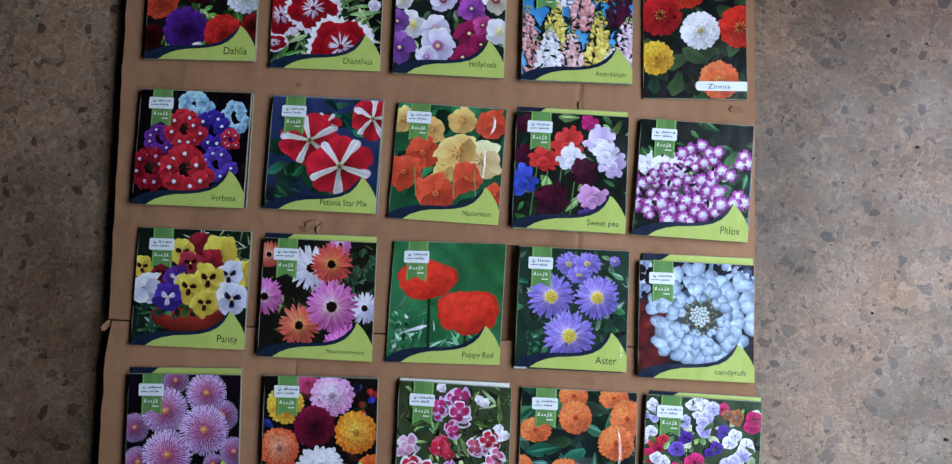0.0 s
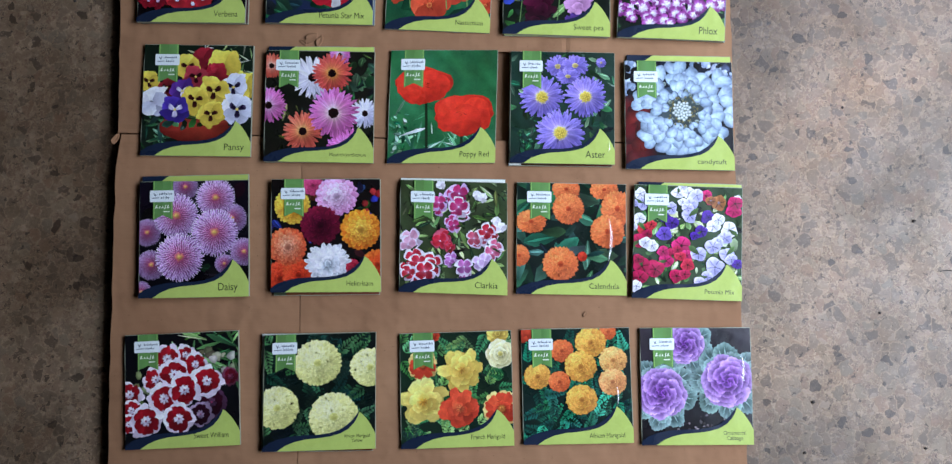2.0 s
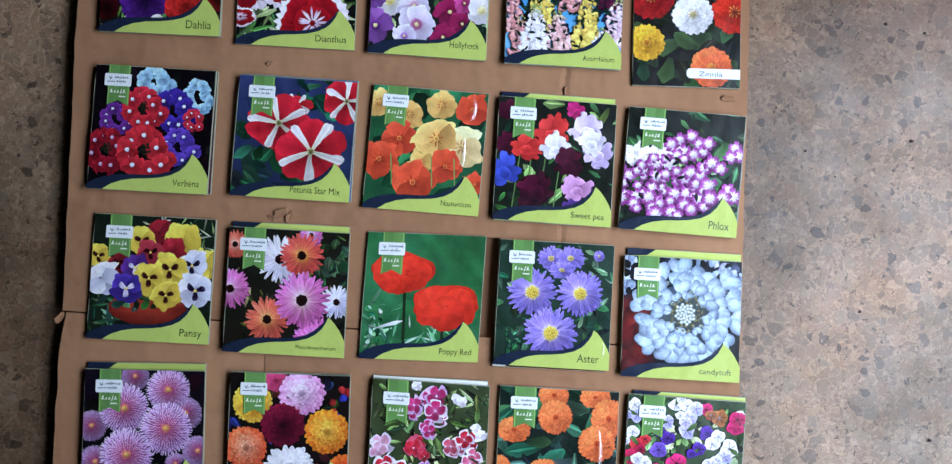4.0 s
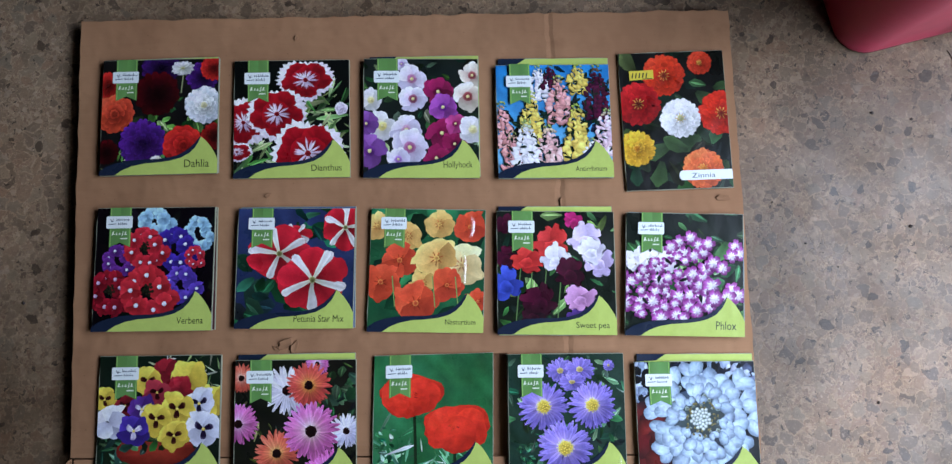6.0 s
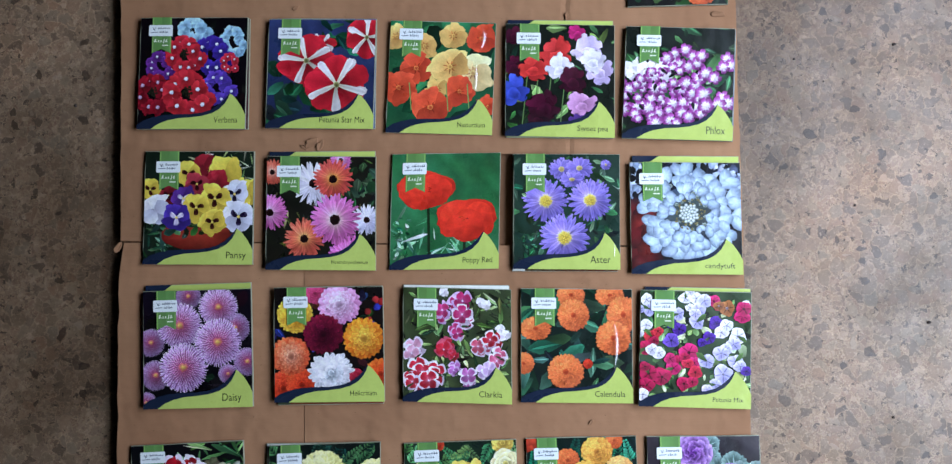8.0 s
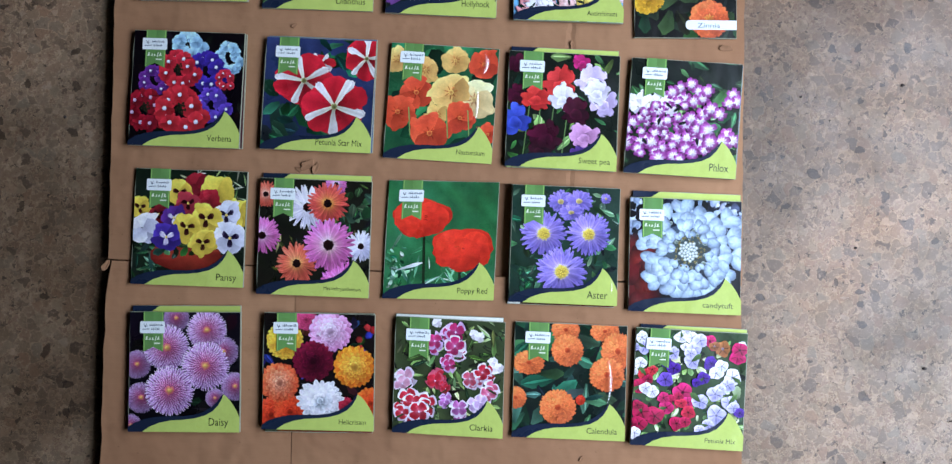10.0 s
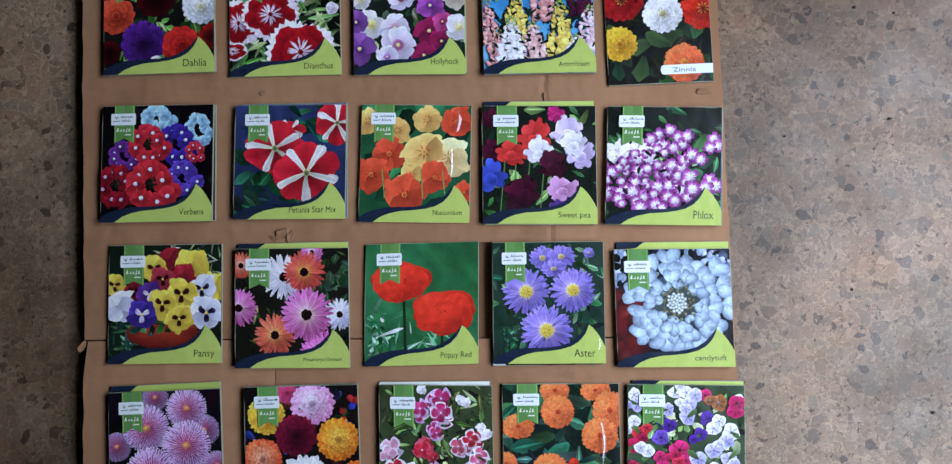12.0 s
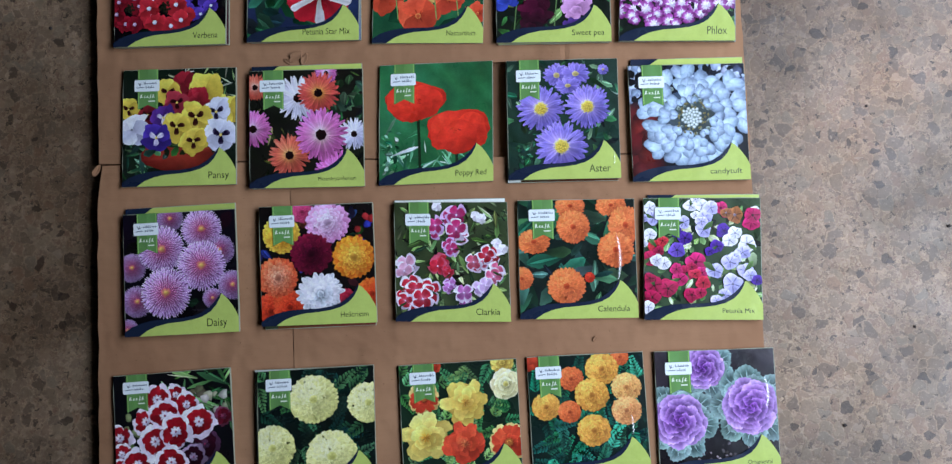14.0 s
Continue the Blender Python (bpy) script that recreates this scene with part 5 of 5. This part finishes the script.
def spare(centre, w, h, turn, label, strip=True, end="top", rim=None, thick=0.002, seed=1):
    """A second packet lying under another, of which only the margins show."""
    random.seed(seed * 13 + 1)
    root = tagged(new("seed_packet"), label, "seed packet", "seed packets on the cardboard")
    root.matrix_world = pose(centre[0], centre[1], TOP + 0.0003, 0, 0, turn)
    w -= 0.0022
    body(w, h, 0.0, thick, root)
    top = thick + 0.00002
    ink_part("printed_face", [((0.004, 0.004), (0.996, 0.004), (0.996, 0.996), (0.004, 0.996))], rim or LIME, w, h, 0, top, root)
    if strip:
        if end == "top":
            ink_part("navy_wave", [((0.0, 0.0), (0.25, 0.0), (0.17, 0.05), (0.0, 0.06))], NAVY, w, h, 0, top + 0.00002, root)
        else:
            ink_part("printed_foot", [((0.12, 0.95), (0.996, 0.95), (0.996, 0.996), (0.12, 0.996))], (110, 62, 38), w, h, 0, top + 0.00002, root, "", 0.5)
    return root


def film_crease(root, w, h, thick, u, v0, v1, wide, high, bow=0.0):
    """A raised wrinkle of the clear outer film: a low ridge with tapering ends."""
    bm = bmesh.new()
    rows, cols = 14, 9
    grid = []
    for i in range(rows):
        s = i / (rows - 1)
        k = math.sin(math.pi * s) ** 0.6 + 0.02
        row = []
        for j in range(cols):
            q = 2 * j / (cols - 1) - 1
            x = (u - 0.5) * w + bow * math.sin(3.1 * s) + q * wide / 2 * k
            y = (0.5 - v0 - (v1 - v0) * s) * h
            row.append(bm.verts.new((x, y, thick + 0.0021 + high * k * (1 - q * q))))
        grid.append(row)
    for i in range(rows - 1):
        for j in range(cols - 1):
            bm.faces.new((grid[i][j], grid[i + 1][j], grid[i + 1][j + 1], grid[i][j + 1]))
    bmesh.ops.recalc_face_normals(bm, faces=bm.faces[:])
    ob = part("film_crease", bm, M_FILM, root, "clear shiny wrinkle of film", True)
    ob.visible_shadow = False


U = 0.0022
# packets that lie beneath others
spare((-0.0185, 0.1880), 0.0940, 0.1039, -1.6, "lime-edged seed packet lying under another packet", seed=1)
spare((0.0897, 0.1819), 0.0950, 0.1025, -2.0, "lime-edged seed packet with navy corner under another packet", seed=2)
spare((0.0837, 0.0540), 0.0955, 0.1055, -2.5, "lime-edged seed packet with navy corner under another packet", seed=3)
spare((-0.1299, -0.0562), 0.0965, 0.1049, -1.4, "lime-edged seed packet with navy corner under another packet", seed=4)
spare((0.1890, -0.0695), 0.0950, 0.1025, -2.2, "lime-edged seed packet with navy corner under another packet", seed=5)
spare((-0.2404, -0.1715), 0.0960, 0.1070, 0.3, "lime-edged seed packet with navy corner under another packet", seed=6)
spare((0.1942, -0.1848), 0.0934, 0.1026, -2.8, "lime-edged seed packet under another packet", seed=7)
spare((-0.2382, 0.1983), 0.0970, 0.0999, -0.5, "lime-edged seed packet under another packet", seed=8)
spare((-0.1248, -0.1748), 0.0950, 0.1025, -0.5, "seed packet with a flowered foot under another packet", end="bottom", rim=(60, 70, 50), seed=9)
spare((-0.1340, -0.3094), 0.0985, 0.1012, -0.5, "white-edged seed packet with orange foot under another packet", end="bottom", rim=(224, 226, 220), seed=10)
spare((0.0838, -0.0648), 0.0940, 0.1030, -1.9, "white-edged seed packet with dark foot under another packet", end="bottom", rim=(220, 222, 214), seed=11)
spare((-0.0147, -0.1755), 0.0949, 0.1004, -2.0, "white-edged seed packet under another packet", strip=False, rim=(226, 228, 222), seed=12)
spare((0.1900, 0.0463), 0.0959, 0.0995, -4.3, "blue-edged seed packet under another packet", strip=False, rim=(44, 96, 150), seed=13)
spare((-0.1268, 0.0664), 0.0970, 0.0994, -2.1, "blue-edged seed packet under another packet", strip=False, rim=(84, 104, 140), seed=14)
spare((-0.2411, 0.0699), 0.0979, 0.1004, -1.6, "dark-edged seed packet under another packet", strip=False, rim=(70, 40, 44), seed=15)

P = "glossy seed packet printed with "
packet(dahlia, "Dahlia", (-0.2389, 0.1972), 0.0975, 0.0986, -1.2, -1.4, P + "purple, red and white dahlias", U, name_wide=0.21, name_high=0.068, seed=1)
packet(dianthus, "Dianthus", (-0.1295, 0.1910), 0.0970, 0.1010, -1.8, -1.1, P + "white-edged crimson dianthus", 0, name_wide=0.26, name_high=0.055, seed=2)
packet(hollyhock, "Hollyhock", (-0.0213, 0.1860), 0.0961, 0.1019, -2.7, -1.7, P + "pale and magenta hollyhocks", U, name_right=0.94, name_wide=0.25, name_base=0.915, seed=3)
packet(antirrhinum, "Antirrhinum", (0.0890, 0.1782), 0.0951, 0.0970, -2.1, -1.2, P + "snapdragon spikes against blue sky", U, name_right=0.94, name_wide=0.27, name_high=0.045, seed=4)
packet(verbena, "Verbena", (-0.2431, 0.0700), 0.0969, 0.1009, -1.8, -2.3, P + "red and violet verbena", U, name_right=0.93, name_wide=0.22, sticker=(0.085, 0.07), seed=6)
packet(petunia_star, "Petunia Star Mix", (-0.1282, 0.0654), 0.0960, 0.0982, -2.4, -2.9, P + "red and white striped petunias", U, name_right=0.92, name_wide=0.42, name_high=0.055, sticker=(0.09, 0.08), seed=7)
shiny = packet(nasturtium, "Nasturtium", (-0.0215, 0.0588), 0.0942, 0.1007, -3.3, -4.0, P + "orange and yellow nasturtiums", 0, name_right=0.93, name_wide=0.26, name_high=0.045, name_base=0.935, sticker=(0.09, 0.07), tilt=(0.4, 0.9), seed=8)
film_crease(shiny, 0.0942, 0.1007, 0.0026, 0.86, 0.03, 0.24, 0.008, 0.0011, 0.001)
film_crease(shiny, 0.0942, 0.1007, 0.0026, 0.82, 0.36, 0.62, 0.006, 0.0008, -0.001)
packet(sweet_pea, "Sweet pea", (0.0835, 0.0520), 0.0961, 0.1005, -3.0, -2.2, P + "mixed sweet peas", U, name_right=0.94, name_wide=0.28, name_high=0.05, sticker=(0.1, 0.08), seed=9)
packet(phlox, "Phlox", (0.1875, 0.0458), 0.0959, 0.1000, -3.5, -4.6, P + "purple white-eyed phlox", U, name_right=0.93, name_wide=0.17, name_high=0.07, sticker=(0.1, 0.08), seed=10)
packet(pansy, "Pansy", (-0.2395, -0.0505), 0.0977, 0.1007, -1.8, -1.7, P + "pansies in a clay pot", 0, name_right=0.94, name_wide=0.18, name_high=0.06, sticker=(0.105, 0.09), seed=11)
packet(mesembryanthemum, "Mesembryanthemum", (-0.1303, -0.0587), 0.0970, 0.1004, -2.1, -1.4, P + "pink and orange daisy-like flowers", U, name_right=0.93, name_wide=0.33, name_high=0.032, sticker=(0.095, 0.085), seed=12)
packet(poppy, "Poppy Red", (-0.0210, -0.0602), 0.0958, 0.1023, -0.9, -2.8, P + "two red poppies on green", 0, name_right=0.94, name_wide=0.27, name_high=0.05, sticker=(0.1, 0.08), seed=13)
shiny = packet(aster, "Aster", (0.0853, -0.0640), 0.0928, 0.1010, -2.1, -2.0, P + "violet asters with yellow hearts", U, name_right=0.91, name_wide=0.19, name_high=0.068, sticker=(0.085, 0.085), seed=14)
film_crease(shiny, 0.0928, 0.1010, 0.0026, 0.94, 0.78, 0.9, 0.0025, 0.0004, 0)
packet(candytuft, "candytuft", (0.1885, -0.0730), 0.0960, 0.0975, -2.1, -1.1, P + "white candytuft", U, name_right=0.93, name_wide=0.27, name_high=0.045, sticker=(0.085, 0.1), seed=15)
packet(daisy_pink, "Daisy", (-0.2407, -0.1745), 0.0960, 0.1025, 0.0, 0.3, P + "pink double daisies", U, name_right=0.9, name_wide=0.175, name_high=0.068, sticker=(0.1, 0.08), seed=16)
packet(helicrisam, "Helicrisam", (-0.1253, -0.1737), 0.0960, 0.0995, -0.9, -0.3, P + "mixed strawflowers", U, name_right=0.93, name_wide=0.24, name_high=0.045, sticker=(0.09, 0.08), seed=17)
packet(clarkia, "Clarkia", (-0.0134, -0.1775), 0.0944, 0.0987, -3.0, -1.4, P + "crimson and white clarkia", U, name_right=0.91, name_wide=0.21, name_high=0.055, sticker=(0.1, 0.1), seed=18)
shiny = packet(calendula, "Calendula", (0.0900, -0.1807), 0.0968, 0.0982, -2.1, -1.7, P + "orange calendulas", 0, name_right=0.93, name_wide=0.27, name_high=0.05, sticker=(0.095, 0.08), tilt=(0.0, 0.8), seed=19)
film_crease(shiny, 0.0968, 0.0982, 0.0026, 0.83, 0.3, 0.7, 0.0065, 0.001, 0.0012)
packet(petunia_mix, "Petunia Mix", (0.1915, -0.1862), 0.0954, 0.0996, -3.0, -3.4, P + "mixed small petunias", U, name_right=0.93, name_wide=0.27, name_high=0.04, sticker=(0.095, 0.08), seed=20)
packet(sweet_william, "Sweet William", (-0.2505, -0.3053), 0.0988, 0.0980, 1.5, 1.2, P + "white-edged red sweet williams", 0, name_right=0.9, name_wide=0.3, name_high=0.045, name_base=0.925, sticker=(0.085, 0.06), seed=21)
packet(marigold_yellow, "African Marigold\nYellow", (-0.1313, -0.3088), 0.0970, 0.0994, 0.6, -0.9, P + "pale yellow marigolds", U, name_right=0.95, name_wide=0.23, name_high=0.03, name_base=0.9, sticker=(0.075, 0.07), lines=2, seed=22)
packet(french_marigold, "French Marigold", (-0.0132, -0.3095), 0.0973, 0.0987, 0.7, 0.3, P + "yellow and orange french marigolds", 0, name_right=0.92, name_wide=0.3, name_high=0.04, name_base=0.935, sticker=(0.09, 0.065), seed=23)
shiny = packet(african_marigold, "African Marigold", (0.0910, -0.3085), 0.0948, 0.0988, 0.0, 0.3, P + "orange african marigolds", 0, name_right=0.92, name_wide=0.32, name_high=0.04, name_base=0.95, sticker=(0.07, 0.085), seed=24)
film_crease(shiny, 0.0948, 0.0988, 0.0026, 0.86, 0.5, 0.68, 0.004, 0.0006, 0)
shiny = packet(ornamental_cabbage, "Ornamental\nCabbage", (0.1945, -0.3107), 0.0965, 0.1003, -0.9, -0.8, P + "purple ornamental cabbages", 0, name_right=0.93, name_wide=0.2, name_high=0.035, name_base=0.915, sticker=(0.085, 0.09), tilt=(0.3, 0.5), lines=2, seed=25)
film_crease(shiny, 0.0965, 0.1003, 0.0026, 0.9, 0.22, 0.5, 0.006, 0.0008, 0.001)


def zinnia_packet():
    """The one tall packet of another make."""
    random.seed(77)
    w, h, shear, thick = 0.0885, 0.1178, math.tan(radians(-0.4)), 0.0026
    root = tagged(new("seed_packet"), "tall glossy seed packet printed with red, white and yellow zinnias", "seed packet", "seed packets on the cardboard")
    root.matrix_world = pose(0.1903, 0.1750, TOP + 0.0003, 0, 0, -0.5)
    body(w, h, shear, thick, root)
    k = Ink(h / w)
    zinnia(k)
    pic = tagged(new("picture", k.mesh("picture", w * 0.994, shear)), kind="stuff")
    pic.parent, pic.location = root, (0, 0, thick + 0.00002)
    top = thick + 0.00004 + k.level * k.STEP
    tag = rounded(0.5, 0.868, 1.2, 0.938, 0.035, 0.03)
    name_bar = part("name_bar", flat([[(min(u, 0.997), v) for u, v in tag]], w, h, shear, top), M_STICKER, root, "white printed name bar")
    words("name_lettering", "Zinnia", w, h, shear, top + 0.00003, 0.835, 0.922, 0.22, 0.045, M_PEN, name_bar)
    mark = ink_part("maker_mark", [((0.095, 0.135), (0.325, 0.13), (0.325, 0.198), (0.095, 0.203))], (226, 204, 72), w, h, shear, top, root, "yellow printed badge with dark bars")
    bars = [((0.115 + 0.033 * i, 0.187), (0.127 + 0.033 * i, 0.187), (0.137 + 0.033 * i, 0.15), (0.125 + 0.033 * i, 0.15)) for i in range(5)]
    part("badge_bars", flat(bars + [((0.22, 0.192), (0.31, 0.19), (0.31, 0.196), (0.22, 0.198))], w, h, shear, top + 0.00002), M_TEXT, mark)


zinnia_packet()


# ---- a plastic tub at the edge of the floor ----
def rounded_square(half, radius, n=10):
    pts = []
    for k in range(4):
        cx, cy = ((half - radius) * s for s in ((1, 1), (-1, 1), (-1, -1), (1, -1))[k])
        for i in range(n + 1):
            a = radians(90 * k + 90 * i / n)
            pts.append((cx + radius * math.cos(a), cy + radius * math.sin(a)))
    return pts


def tub():
    root = tagged(new("plastic_tub"), "pink plastic tub standing on the terrazzo floor", "tub")
    half, rad, high, wall = 0.13, 0.027, 0.24, 0.003
    # the wall's profile, outside up and inside down: (growth, height)
    profile = ((-0.006, 0.0), (-0.001, 0.0008), (0.0005, 0.003), (0.0, 0.006), (0.003, 0.05), (0.008, 0.12), (0.014, 0.19), (0.018, high - 0.012), (0.024, high - 0.010), (0.026, high - 0.005),
               (0.024, high), (0.018, high), (0.015, high - 0.004), (0.014 - wall, 0.19), (0.008 - wall, 0.12), (0.003 - wall, 0.05), (-wall, 0.008), (-0.02, 0.005))
    bm = bmesh.new()
    rings = []
    for g, z in profile:
        rings.append([bm.verts.new((x, y, z)) for x, y in rounded_square(half + g, max(0.01, rad + g * 0.6))])
    n = len(rings[0])
    for a, b in zip(rings, rings[1:]):
        for i in range(n):
            bm.faces.new((a[i], a[(i + 1) % n], b[(i + 1) % n], b[i]))
    bm.faces.new(rings[-1])
    bm.faces.new(rings[0][::-1])
    bmesh.ops.recalc_face_normals(bm, faces=bm.faces[:])
    part("shell", bm, M_PINK, root, "glossy pink moulded shell", True)
    part("side_label", box(-0.045, -half - 0.0072, 0.022, 0.02, -half - 0.0028, 0.058, 0.0008), M_INSOLE, root, "pale grey stuck-on label")
    turn = 12
    e1 = Vector((math.cos(radians(turn)), math.sin(radians(turn)), 0))
    e2 = Vector((-e1.y, e1.x, 0))
    at = Vector((0.362, 0.257, 0)) + (half - rad) * (e1 + e2)
    root.matrix_world = pose(at.x, at.y, 0, 0, 0, turn)


tub()


# ---- torn places and grit on the carton ----
def torn_flake(x, y, size, turn, seed):
    """A scrap of the liner that has been torn and stands up."""
    random.seed(seed)
    bm = bmesh.new()
    rim = []
    for i in range(9):
        a = 6.283 * i / 9
        r = size * random.uniform(0.55, 1.1)
        rim.append((math.cos(a) * r * 1.5, math.sin(a) * r * 0.7, 0.0003 + max(0, math.sin(a)) * size * random.uniform(0.2, 0.5)))
    low = [bm.verts.new(p) for p in rim]
    top = [bm.verts.new((p[0] * 0.9, p[1] * 0.9, p[2] + 0.0006)) for p in rim]
    cl, ct = bm.verts.new((0, 0, 0.0)), bm.verts.new((0, 0, 0.0009))
    for i in range(9):
        j = (i + 1) % 9
        bm.faces.new((cl, low[j], low[i]))
        bm.faces.new((ct, top[i], top[j]))
        bm.faces.new((low[i], low[j], top[j], top[i]))
    ob = part("torn_flake", bm, M_BOARD_EDGE, carton, "torn darker scrap of liner")
    ob.matrix_local = pose(x, y, TOP, 0, 0, turn)


torn_flake(-0.138, 0.0045, 0.006, 20, 1)
torn_flake(-0.131, 0.0015, 0.004, 70, 2)
torn_flake(-0.145, 0.001, 0.003, -40, 3)
torn_flake(0.226, 0.1075, 0.005, 5, 4)
torn_flake(0.092, 0.1105, 0.003, 80, 5)
torn_flake(-0.151, 0.127, 0.0026, 30, 6)
torn_flake(0.1, -0.2475, 0.0026, 50, 7)
torn_flake(-0.312, -0.083, 0.005, 60, 8)
torn_flake(-0.125, 0.262, 0.0022, 80, 9)


def grit(x, y, z, size, seed):
    """A crumb of dirt."""
    random.seed(seed)
    bm = bmesh.new()
    bmesh.ops.create_icosphere(bm, subdivisions=1, radius=size)
    for v in bm.verts:
        v.co = v.co * random.uniform(0.7, 1.2)
        v.co.z = max(0.0, v.co.z * 0.6 + size * 0.35)
    ob = tagged(part("dirt_crumb", bm, M_GRIT), "dark crumb of dirt lying on the floor", "dirt", "crumbs of dirt on the floor")
    ob.location = (x, y, z)


random.seed(91)
for n in range(34):
    side = random.random()
    gx = random.uniform(0.27, 0.56) if side < 0.6 else random.uniform(-0.6, -0.34)
    grit(gx, random.uniform(-0.5, 0.3), 0.0, random.uniform(0.0007, 0.0018), n)


def straw(x, y, z, length, turn, seed):
    """A dry curled bit of stem."""
    random.seed(seed)
    cu = bpy.data.curves.new("dry_stem", "CURVE")
    cu.dimensions, cu.bevel_depth, cu.bevel_resolution = "3D", 0.0003, 1
    sp = cu.splines.new("POLY")
    sp.points.add(6)
    for i, p in enumerate(sp.points):
        u = i / 6 - 0.5
        p.co = (u * length, 0.12 * length * (u * u * 4) * random.uniform(0.8, 1.2), 0.0006, 1)
    tmp = new("stem_draft", cu)
    bpy.context.view_layer.update()
    me = bpy.data.meshes.new_from_object(tmp.evaluated_get(bpy.context.evaluated_depsgraph_get()))
    bpy.data.objects.remove(tmp)
    me.materials.clear()
    me.materials.append(M_GRIT)
    ob = tagged(new("dry_stem", me), "thin dry bit of stem lying on the floor", "stem", "bits of stem on the floor")
    ob.matrix_world = pose(x, y, z, 0, 0, turn)


straw(0.436, 0.222, 0.0, 0.015, 100, 2)
straw(0.43, -0.215, 0.0, 0.02, 170, 4)
